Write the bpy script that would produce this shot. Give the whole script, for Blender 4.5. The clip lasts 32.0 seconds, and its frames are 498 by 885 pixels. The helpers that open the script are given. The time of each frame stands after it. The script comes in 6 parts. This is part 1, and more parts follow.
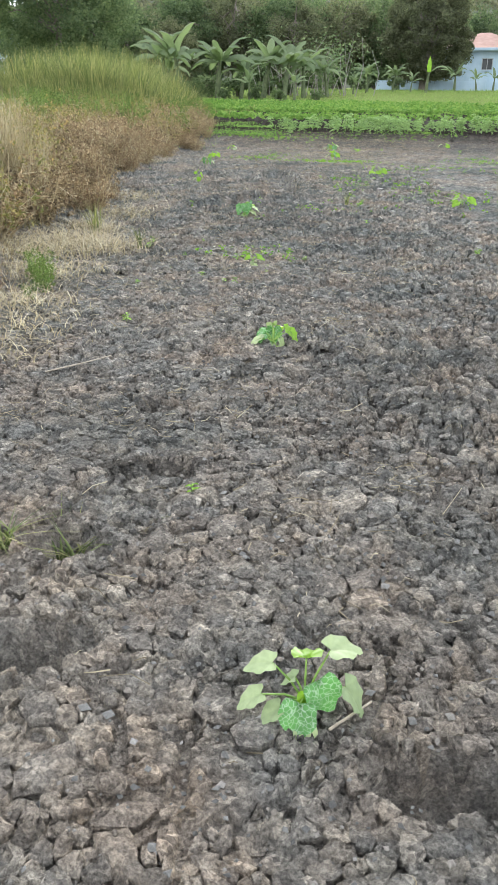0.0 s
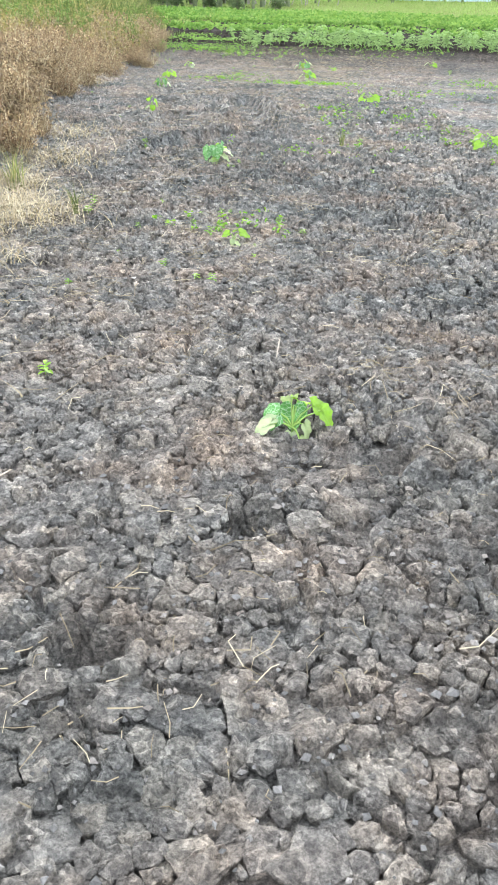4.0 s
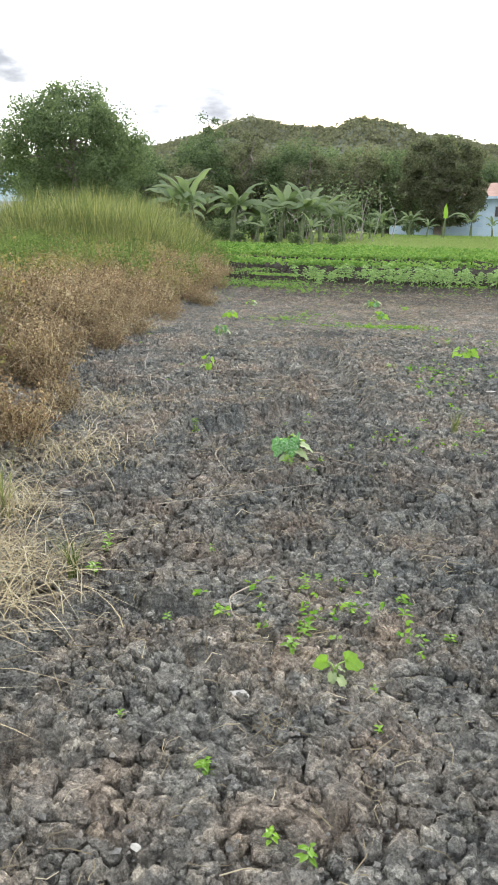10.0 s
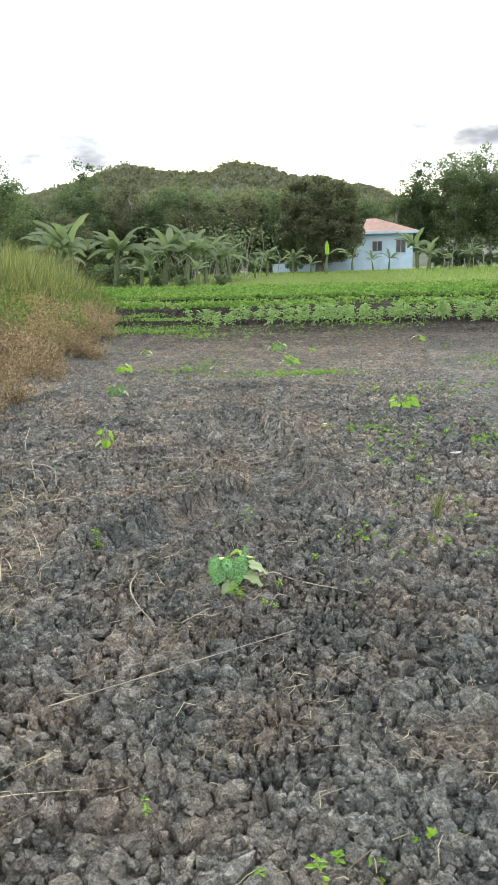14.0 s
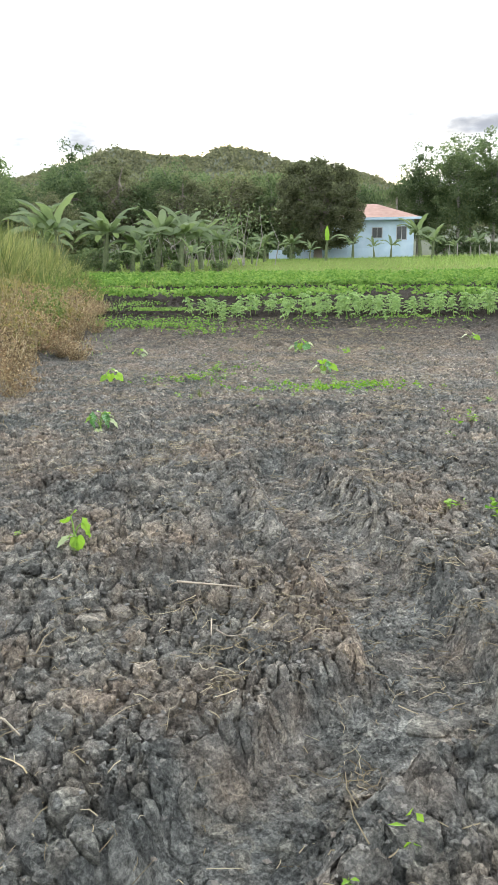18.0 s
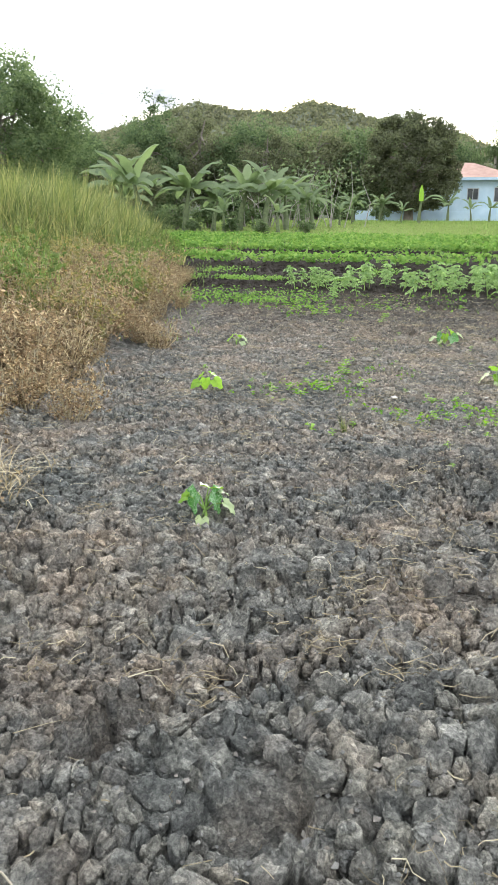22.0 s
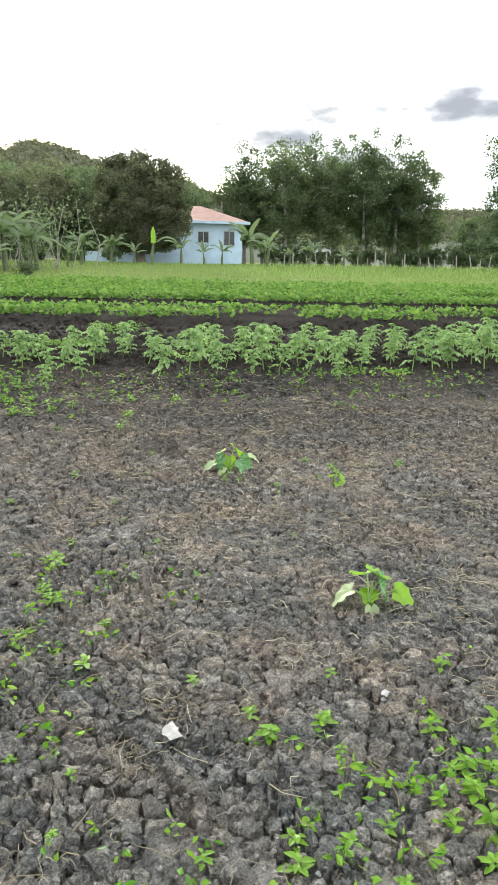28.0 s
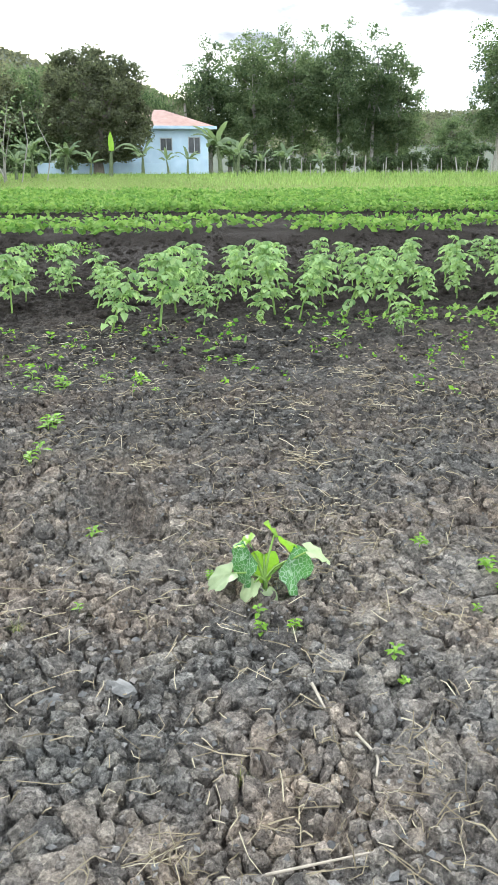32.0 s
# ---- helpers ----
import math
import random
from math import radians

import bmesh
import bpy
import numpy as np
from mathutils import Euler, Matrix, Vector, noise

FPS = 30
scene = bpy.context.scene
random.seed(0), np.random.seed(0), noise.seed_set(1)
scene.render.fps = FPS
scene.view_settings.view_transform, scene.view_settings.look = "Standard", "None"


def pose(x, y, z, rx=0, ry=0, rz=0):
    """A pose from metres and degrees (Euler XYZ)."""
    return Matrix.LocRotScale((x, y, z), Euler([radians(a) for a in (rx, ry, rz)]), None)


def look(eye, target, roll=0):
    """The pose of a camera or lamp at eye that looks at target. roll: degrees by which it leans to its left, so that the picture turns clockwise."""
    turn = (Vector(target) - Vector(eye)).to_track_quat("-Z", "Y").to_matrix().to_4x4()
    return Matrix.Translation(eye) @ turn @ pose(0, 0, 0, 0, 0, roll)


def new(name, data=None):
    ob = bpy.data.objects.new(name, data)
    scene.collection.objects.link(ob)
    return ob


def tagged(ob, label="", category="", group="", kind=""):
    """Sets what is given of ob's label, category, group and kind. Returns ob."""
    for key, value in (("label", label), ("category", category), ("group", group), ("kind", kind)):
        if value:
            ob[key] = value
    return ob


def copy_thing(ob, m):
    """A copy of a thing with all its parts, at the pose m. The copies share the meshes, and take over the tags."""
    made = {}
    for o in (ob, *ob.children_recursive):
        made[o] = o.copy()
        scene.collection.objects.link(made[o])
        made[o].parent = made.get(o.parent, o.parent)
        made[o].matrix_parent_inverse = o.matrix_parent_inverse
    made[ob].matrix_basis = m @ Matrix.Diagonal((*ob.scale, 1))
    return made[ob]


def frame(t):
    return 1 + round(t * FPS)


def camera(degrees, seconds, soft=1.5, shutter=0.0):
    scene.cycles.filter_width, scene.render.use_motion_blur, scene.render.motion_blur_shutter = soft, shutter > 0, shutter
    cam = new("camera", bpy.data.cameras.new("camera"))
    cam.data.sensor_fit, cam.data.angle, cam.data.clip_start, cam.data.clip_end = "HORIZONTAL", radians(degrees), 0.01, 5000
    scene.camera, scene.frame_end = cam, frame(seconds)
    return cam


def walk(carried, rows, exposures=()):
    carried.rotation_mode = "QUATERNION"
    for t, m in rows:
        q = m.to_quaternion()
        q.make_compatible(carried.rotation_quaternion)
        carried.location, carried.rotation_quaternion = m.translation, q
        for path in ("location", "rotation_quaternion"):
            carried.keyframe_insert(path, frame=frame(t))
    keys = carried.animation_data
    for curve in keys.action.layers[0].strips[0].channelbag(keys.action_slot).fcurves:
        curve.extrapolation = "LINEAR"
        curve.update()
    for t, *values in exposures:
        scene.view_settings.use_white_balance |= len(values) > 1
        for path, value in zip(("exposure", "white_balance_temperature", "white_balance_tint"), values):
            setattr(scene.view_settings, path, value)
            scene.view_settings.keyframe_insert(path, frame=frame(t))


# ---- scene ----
import collections

# Camera and its walk across the field.
cam = camera(36.09, 32.0, soft=0.8)
PATH = [
    (0, (-0.522, -0.226, 1.419), (-1.059, 1.505, 0.574), 0.39),
    (0.5, (-0.619, -0.033, 1.388), (-1.100, 1.676, 0.468), 0.42),
    (1, (-0.665, 0.138, 1.357), (-1.126, 1.825, 0.387), 0.52),
    (1.5, (-0.706, 0.367, 1.337), (-1.149, 2.031, 0.320), 0.61),
    (2, (-0.830, 0.596, 1.306), (-1.239, 2.251, 0.260), 0.79),
    (2.5, (-0.969, 0.789, 1.329), (-1.372, 2.440, 0.274), 0.93),
    (3, (-1.035, 1.062, 1.331), (-1.449, 2.719, 0.291), 1.05),
    (3.5, (-1.171, 1.379, 1.352), (-1.580, 3.056, 0.342), 1.17),
    (5.5, (-1.430, 2.385, 1.341), (-1.860, 4.051, 0.322), 2.06),
    (6, (-1.504, 2.612, 1.304), (-1.975, 4.270, 0.290), 2.07),
    (6.5, (-1.532, 2.872, 1.334), (-2.050, 4.559, 0.391), 1.93),
    (7, (-1.674, 3.110, 1.369), (-2.192, 4.842, 0.513), 1.83),
    (7.5, (-1.791, 3.302, 1.414), (-2.333, 5.067, 0.645), 1.68),
    (8, (-1.833, 3.509, 1.472), (-2.406, 5.298, 0.786), 1.73),
    (8.5, (-1.908, 3.646, 1.510), (-2.494, 5.454, 0.889), 1.75),
    (9, (-2.058, 3.770, 1.556), (-2.662, 5.585, 0.971), 1.59),
    (9.5, (-2.159, 3.872, 1.539), (-2.769, 5.692, 0.977), 1.34),
    (10, (-2.137, 4.074, 1.505), (-2.731, 5.906, 0.965), 1.09),
    (10.5, (-2.096, 4.198, 1.529), (-2.648, 6.053, 1.025), 0.82),
    (11, (-2.068, 4.260, 1.548), (-2.547, 6.146, 1.087), 0.76),
    (11.5, (-2.107, 4.317, 1.575), (-2.507, 6.228, 1.140), 0.52),
    (12, (-2.225, 4.423, 1.561), (-2.566, 6.348, 1.139), -0.13),
    (12.5, (-2.379, 4.577, 1.547), (-2.705, 6.505, 1.127), -0.79),
    (13, (-2.492, 4.861, 1.497), (-2.839, 6.785, 1.074), -1.22),
    (13.5, (-2.590, 5.173, 1.503), (-2.940, 7.095, 1.075), -1.41),
    (15.5, (-3.192, 6.665, 1.385), (-3.436, 8.592, 0.907), -1.66),
    (16, (-3.277, 7.036, 1.365), (-3.470, 8.974, 0.911), -1.65),
    (16.5, (-3.377, 7.367, 1.378), (-3.522, 9.313, 0.936), -1.42),
    (17, (-3.498, 7.676, 1.390), (-3.633, 9.620, 0.937), -0.96),
    (17.5, (-3.562, 7.970, 1.359), (-3.771, 9.903, 0.889), -0.83),
    (18, (-3.629, 8.204, 1.401), (-3.941, 10.122, 0.929), -0.88),
    (18.5, (-3.798, 8.468, 1.411), (-4.216, 10.366, 0.940), -0.75),
    (19, (-3.975, 8.771, 1.363), (-4.476, 10.649, 0.889), -0.43),
    (19.5, (-4.174, 9.074, 1.336), (-4.659, 10.954, 0.855), -0.41),
    (20, (-4.423, 9.396, 1.357), (-4.888, 11.278, 0.866), -0.56),
    (20.5, (-4.569, 9.746, 1.311), (-5.029, 11.617, 0.773), -0.55),
    (21, (-4.625, 10.081, 1.333), (-5.075, 11.941, 0.753), -0.34),
    (21.5, (-4.713, 10.393, 1.392), (-5.169, 12.251, 0.810), -0.02),
    (22, (-4.719, 10.724, 1.406), (-5.200, 12.581, 0.840), 0.28),
    (22.5, (-4.676, 11.051, 1.457), (-5.148, 12.917, 0.915), 0.61),
    (23, (-4.717, 11.445, 1.467), (-5.178, 13.326, 0.966), 0.77),
    (23.5, (-4.744, 11.800, 1.478), (-5.236, 13.680, 1.004), 0.56),
    (24, (-4.765, 12.170, 1.519), (-5.230, 14.059, 1.051), 0.48),
    (24.5, (-4.894, 12.524, 1.550), (-5.302, 14.425, 1.083), 0.03),
    (25, (-4.968, 12.872, 1.553), (-5.329, 14.785, 1.092), -0.31),
    (25.5, (-5.021, 13.172, 1.566), (-5.279, 15.104, 1.115), -0.01),
    (26, (-5.092, 13.554, 1.570), (-5.139, 15.506, 1.134), 0.12),
    (26.5, (-5.054, 13.865, 1.522), (-5.048, 15.818, 1.091), 0.44),
    (28.5, (-5.084, 15.301, 1.436), (-4.893, 17.236, 0.969), 1.32),
    (29, (-5.159, 15.738, 1.448), (-5.023, 17.678, 0.979), 0.74),
    (29.5, (-5.178, 16.128, 1.406), (-5.129, 18.070, 0.933), 0.12),
    (30, (-5.202, 16.481, 1.410), (-5.198, 18.425, 0.941), 0.13),
    (30.5, (-5.311, 16.917, 1.359), (-5.316, 18.860, 0.886), 0.06),
    (31, (-5.272, 17.369, 1.303), (-5.232, 19.299, 0.781), -0.02),
    (31.5, (-5.134, 17.724, 1.242), (-4.999, 19.626, 0.636), 0.02),
    (32, (-5.064, 18.066, 1.217), (-4.832, 19.938, 0.552), -0.11),
]
EXPOSURES = [(0, 1.16, 6080, 10), (1, 1.41, 6020, 11), (3, 1.69, 6000, 12), (6, 1.76, 6000, 12), (7.5, 1.38, 6030, 11), (9, 1.24, 6150, 10), (10, 1.08, 6300, 10), (13, 0.98, 6300, 9), (16, 1.04, 6300, 9), (22, 1.30, 6250, 9), (24, 1.16, 6280, 9), (26, 0.98, 6300, 8), (29, 1.20, 6220, 8), (32, 1.46, 5900, 8)]
walk(cam, [(t, look(eye, target, roll)) for t, eye, target, roll in PATH], EXPOSURES)

# ---------------------------------------------------------------- light
SUN_YAW, SUN_UP = 10.6, 13.0
world = bpy.data.worlds.new("evening_sky")
scene.world = world
world.use_nodes = True
wt = world.node_tree
for n in list(wt.nodes):
    wt.nodes.remove(n)


def wnode(kind, **props):
    n = wt.nodes.new(kind)
    for key, value in props.items():
        setattr(n, key, value)
    return n


w_out = wnode("ShaderNodeOutputWorld")
w_bg = wnode("ShaderNodeBackground")
w_sky = wnode("ShaderNodeTexSky", sky_type="NISHITA", sun_disc=False, sun_elevation=radians(SUN_UP), sun_rotation=radians(-SUN_YAW))
w_co = wnode("ShaderNodeTexCoord")
w_sep = wnode("ShaderNodeSeparateXYZ")
w_up = wnode("ShaderNodeMath", operation="MAXIMUM")
w_up.inputs[1].default_value = 0.0
w_add = wnode("ShaderNodeMath", operation="ADD")
w_add.inputs[1].default_value = 0.12
w_dx = wnode("ShaderNodeMath", operation="DIVIDE")
w_dy = wnode("ShaderNodeMath", operation="DIVIDE")
w_com = wnode("ShaderNodeCombineXYZ")
w_n1 = wnode("ShaderNodeTexNoise")
w_n1.inputs["Scale"].default_value, w_n1.inputs["Detail"].default_value = 1.15, 7.0
w_n1.inputs["Roughness"].default_value = 0.55
w_r1 = wnode("ShaderNodeValToRGB")
w_r1.color_ramp.elements[0].position, w_r1.color_ramp.elements[0].color = 0.30, (0.30, 0.30, 0.30, 1)
w_r1.color_ramp.elements[1].position, w_r1.color_ramp.elements[1].color = 0.50, (1, 1, 1, 1)
w_n2 = wnode("ShaderNodeTexNoise")
w_n2.inputs["Scale"].default_value, w_n2.inputs["Detail"].default_value = 0.75, 6.0
w_r2 = wnode("ShaderNodeValToRGB")
w_r2.color_ramp.elements[0].position, w_r2.color_ramp.elements[0].color = 0.50, (13.5, 13.4, 13.2, 1)
w_r2.color_ramp.elements[1].position, w_r2.color_ramp.elements[1].color = 0.68, (7.4, 7.6, 8.2, 1)
w_mix = wnode("ShaderNodeMix", data_type="RGBA")
w_n3 = wnode("ShaderNodeTexNoise")
w_n3.inputs["Scale"].default_value, w_n3.inputs["Detail"].default_value = 10.0, 8.0
lk = wt.links.new
lk(w_co.outputs["Generated"], w_sep.inputs[0])
lk(w_sep.outputs["Z"], w_up.inputs[0])
lk(w_up.outputs[0], w_add.inputs[0])
lk(w_sep.outputs["X"], w_dx.inputs[0])
lk(w_add.outputs[0], w_dx.inputs[1])
lk(w_sep.outputs["Y"], w_dy.inputs[0])
lk(w_add.outputs[0], w_dy.inputs[1])
lk(w_dx.outputs[0], w_com.inputs[0])
lk(w_dy.outputs[0], w_com.inputs[1])
lk(w_com.outputs[0], w_n1.inputs["Vector"])
lk(w_com.outputs[0], w_n2.inputs["Vector"])
w_st = wnode("ShaderNodeVectorMath", operation="MULTIPLY")
w_st.inputs[1].default_value = (1, 1, 2.6)
lk(w_co.outputs["Generated"], w_st.inputs[0])
lk(w_st.outputs[0], w_n3.inputs["Vector"])
lk(w_n1.outputs[0], w_r1.inputs[0])
lk(w_n2.outputs[0], w_r2.inputs[0])
lk(w_r1.outputs[0], w_mix.inputs["Factor"])
# grey cloud banks: direction, width, depth of grey
grey = None
for d, wide, deep in [((0.36, 0.91, 0.180), 0.176, 0.95), ((0.30, 0.935, 0.165), 0.092, 0.95), ((0.085, 0.985, 0.148), 0.092, 0.93), ((-0.42, 0.90, 0.138), 0.092, 0.9), ((0.40, 0.91, 0.125), 0.154, 0.95), ((-0.58, 0.80, 0.178), 0.092, 0.92), ((0.20, 0.955, 0.213), 0.062, 0.45), ((0.20, 0.97, 0.115), 0.077, 0.92), ((-0.20, 0.96, 0.135), 0.054, 0.9), ((0.45, 0.87, 0.24), 0.122, 0.9)]:
    dot = wnode("ShaderNodeVectorMath", operation="DISTANCE")
    flat = wnode("ShaderNodeVectorMath", operation="MULTIPLY")
    flat.inputs[1].default_value = (1, 1, 4.6)
    lk(w_co.outputs["Generated"], flat.inputs[0])
    lk(flat.outputs[0], dot.inputs[0])
    v = Vector(d).normalized()
    dot.inputs[1].default_value = (v.x, v.y, v.z * 4.6)
    rag = wnode("ShaderNodeMath", operation="MULTIPLY_ADD")
    lk(w_n3.outputs[0], rag.inputs[0])
    rag.inputs[1].default_value = wide * 5.0
    lk(dot.outputs["Value"], rag.inputs[2])
    fall = wnode("ShaderNodeMapRange", interpolation_type="SMOOTHSTEP")
    fall.inputs["From Min"].default_value, fall.inputs["From Max"].default_value = wide * 4.1, wide * 2.3
    fall.inputs["To Max"].default_value = deep
    lk(rag.outputs[0], fall.inputs[0])
    if grey is None:
        grey = fall.outputs[0]
    else:
        top = wnode("ShaderNodeMath", operation="MAXIMUM")
        lk(grey, top.inputs[0])
        lk(fall.outputs[0], top.inputs[1])
        grey = top.outputs[0]
w_g = wnode("ShaderNodeMix", data_type="RGBA")
w_g.inputs["B"].default_value = (1.9, 2.0, 2.25, 1)
lk(grey, w_g.inputs["Factor"])
lk(w_mix.outputs["Result"], w_g.inputs["A"])
lk(w_sky.outputs[0], w_mix.inputs["A"])
lk(w_r2.outputs[0], w_mix.inputs["B"])
lk(w_g.outputs["Result"], w_bg.inputs[0])
w_bg.inputs[1].default_value = 0.1
lk(w_bg.outputs[0], w_out.inputs[0])

sun = new("sun", bpy.data.lights.new("sun", "SUN"))
sun.data.energy, sun.data.angle, sun.data.color = 1.8, radians(14), (1.0, 0.95, 0.88)
sun.matrix_world = look((-math.sin(radians(SUN_YAW)) * 50, math.cos(radians(SUN_YAW)) * 50, math.tan(radians(SUN_UP)) * 50), (0, 0, 0))


# ---------------------------------------------------------------- materials
def mat(name):
    m = bpy.data.materials.new(name)
    m.use_nodes = True
    t = m.node_tree
    return m, t, t.nodes["Principled BSDF"], t.nodes["Material Output"]


def nd(t, kind, ins=None, **props):
    n = t.nodes.new(kind)
    for key, value in props.items():
        setattr(n, key, value)
    for key, value in (ins or {}).items():
        n.inputs[key].default_value = value
    return n


def ramp(t, fac, stops):
    r = nd(t, "ShaderNodeValToRGB")
    els = r.color_ramp.elements
    while len(els) < len(stops):
        els.new(0.5)
    for e, (p, c) in zip(els, stops):
        e.position, e.color = p, (*c, 1)
    t.links.new(fac, r.inputs[0])
    return r.outputs[0]


def mixc(t, fac, a, b, blend="MIX"):
    m = nd(t, "ShaderNodeMix", data_type="RGBA", blend_type=blend)
    for sock, v in (("Factor", fac), ("A", a), ("B", b)):
        if isinstance(v, bpy.types.NodeSocket):
            t.links.new(v, m.inputs[sock])
        elif sock == "Factor":
            m.inputs[0].default_value = v
        else:
            m.inputs[sock].default_value = (*v, 1)
    return m.outputs["Result"]


def noisy(t, scale, detail=4, rough=0.6, coords="Object"):
    co = nd(t, "ShaderNodeTexCoord")
    n = nd(t, "ShaderNodeTexNoise", {"Scale": scale, "Detail": detail, "Roughness": rough})
    t.links.new(co.outputs[coords], n.inputs["Vector"])
    return n.outputs[0]


def leaf_mat(name, dark, light, glow=0.35, rough=0.55, dry=None):
    """Thin leaf: colour varies leaf by leaf and plant by plant, some light shines through."""
    m, t, b, out = mat(name)
    geo, obj = nd(t, "ShaderNodeNewGeometry"), nd(t, "ShaderNodeObjectInfo")
    stops = [(0.0, dark), (1.0, light)] if dry is None else [(0.0, dark), (0.72, light), (1.0, dry)]
    col = ramp(t, geo.outputs["Random Per Island"], stops)
    tone = ramp(t, obj.outputs["Random"], [(0, (0.72, 0.74, 0.70)), (1, (1.12, 1.08, 1.0))])
    col = mixc(t, 1.0, col, tone, "MULTIPLY")
    spots = ramp(t, noisy(t, 30, 3), [(0.35, (0.8, 0.82, 0.75)), (0.7, (1.1, 1.08, 1.0))])
    col = mixc(t, 0.7, col, spots, "MULTIPLY")
    t.links.new(col, b.inputs["Base Color"])
    b.inputs["Roughness"].default_value = rough
    b.inputs["Specular IOR Level"].default_value = 0.3
    tr = nd(t, "ShaderNodeBsdfTranslucent")
    t.links.new(mixc(t, 1.0, col, (1.1, 1.15, 0.8), "MULTIPLY"), tr.inputs[0])
    mx = nd(t, "ShaderNodeMixShader", {"Fac": glow})
    t.links.new(b.outputs[0], mx.inputs[1])
    t.links.new(tr.outputs[0], mx.inputs[2])
    t.links.new(mx.outputs[0], out.inputs[0])
    return m


def plain_mat(name, a, b2, scale=8.0, rough=0.8, bump=0.3, metal=0.0):
    m, t, b, out = mat(name)
    n1, n2 = noisy(t, scale, 6), noisy(t, scale * 0.13, 3)
    col = ramp(t, n1, [(0.3, a), (0.7, b2)])
    col = mixc(t, 0.6, col, ramp(t, n2, [(0.35, (0.75, 0.75, 0.75)), (0.65, (1.1, 1.1, 1.1))]), "MULTIPLY")
    t.links.new(col, b.inputs["Base Color"])
    b.inputs["Roughness"].default_value, b.inputs["Metallic"].default_value = rough, metal
    bp = nd(t, "ShaderNodeBump", {"Strength": bump, "Distance": 0.02})
    t.links.new(n1, bp.inputs["Height"])
    t.links.new(bp.outputs[0], b.inputs["Normal"])
    return m


def soil_mat(name="dry_clay_soil", clods=False):
    """Grey clay, dry and crumbly on top, browner where straw rotted into it, dark and moist by the beds; grass cover further off."""
    m, t, b, out = mat(name)
    co = nd(t, "ShaderNodeTexCoord")
    sep = nd(t, "ShaderNodeSeparateXYZ")
    t.links.new(co.outputs["Object"], sep.inputs[0])
    big, mid, fine = noisy(t, 0.55, 4), noisy(t, 7.0, 6, 0.7), noisy(t, 90.0, 5, 0.75)
    col = ramp(t, mid, [(0.34, (0.142, 0.149, 0.145)), (0.5, (0.228, 0.235, 0.226)), (0.66, (0.348, 0.355, 0.341))])
    brown = ramp(t, noisy(t, 2.2, 5, 0.65), [(0.44, (0, 0, 0)), (0.66, (0.85, 0.85, 0.85))])
    early = nd(t, "ShaderNodeMapRange", {"From Min": 6.5, "From Max": 1.5, "To Max": 0.35})
    late = nd(t, "ShaderNodeMapRange", {"From Min": 16.5, "From Max": 19.5, "To Max": 0.35})
    for zone in (early, late):
        t.links.new(sep.outputs["Y"], zone.inputs[0])
        brown = mixc(t, zone.outputs[0], brown, (1, 1, 1))
    col = mixc(t, brown, col, (0.280, 0.243, 0.208))
    col = mixc(t, 0.92, col, ramp(t, fine, [(0.36, (0.48, 0.48, 0.49)), (0.50, (0.97, 0.97, 0.97)), (0.64, (1.55, 1.54, 1.51))]), "MULTIPLY")
    col = mixc(t, 0.8, col, ramp(t, big, [(0.36, (0.66, 0.69, 0.70)), (0.5, (0.97, 0.96, 0.95)), (0.64, (1.22, 1.17, 1.11))]), "MULTIPLY")
    # moist dark soil of the beds
    wet = nd(t, "ShaderNodeMapRange", {"From Min": 19.6, "From Max": 24.4})
    t.links.new(sep.outputs["Y"], wet.inputs[0])
    col = mixc(t, wet.outputs[0], col, mixc(t, mid, (0.016, 0.014, 0.012), (0.055, 0.047, 0.040)))
    # grass cover behind the beds
    edge = nd(t, "ShaderNodeMath", operation="MULTIPLY_ADD")
    t.links.new(noisy(t, 0.9, 4), edge.inputs[0])
    edge.inputs[1].default_value = 3.0
    t.links.new(sep.outputs["Y"], edge.inputs[2])
    far = nd(t, "ShaderNodeMapRange", {"From Min": 46.0, "From Max": 49.5})
    t.links.new(edge.outputs[0], far.inputs[0])
    col = mixc(t, far.outputs[0], col, mixc(t, noisy(t, 3.0, 6), (0.12, 0.17, 0.045), (0.24, 0.29, 0.09)))
    crumb = nd(t, "ShaderNodeTexVoronoi", {"Scale": 38.0})
    t.links.new(co.outputs["Object"], crumb.inputs["Vector"])
    cs = nd(t, "ShaderNodeSeparateColor")
    t.links.new(crumb.outputs["Color"], cs.inputs[0])
    near = nd(t, "ShaderNodeMapRange", {"From Min": 44.0, "From Max": 30.0})
    t.links.new(sep.outputs["Y"], near.inputs[0])
    col = mixc(t, near.outputs[0], col, mixc(t, 1.0, col, ramp(t, cs.outputs[0], [(0, (0.70, 0.70, 0.71)), (0.7, (1.0, 1.0, 0.99)), (1, (1.42, 1.40, 1.36))]), "MULTIPLY"))
    if clods:
        geo = nd(t, "ShaderNodeNewGeometry")
        col = mixc(t, 1.0, col, ramp(t, geo.outputs["Random Per Island"], [(0, (0.74, 0.75, 0.76)), (0.5, (0.97, 0.96, 0.95)), (0.85, (1.10, 1.06, 1.0)), (1, (1.28, 1.25, 1.2))]), "MULTIPLY")
    t.links.new(col, b.inputs["Base Color"])
    b.inputs["Roughness"].default_value = 0.95
    b.inputs["Specular IOR Level"].default_value = 0.04
    v = nd(t, "ShaderNodeTexVoronoi", {"Scale": 45.0})
    warp = nd(t, "ShaderNodeVectorMath", operation="MULTIPLY_ADD")
    n3 = nd(t, "ShaderNodeTexNoise", {"Scale": 14.0, "Detail": 3.0})
    t.links.new(co.outputs["Object"], n3.inputs["Vector"])
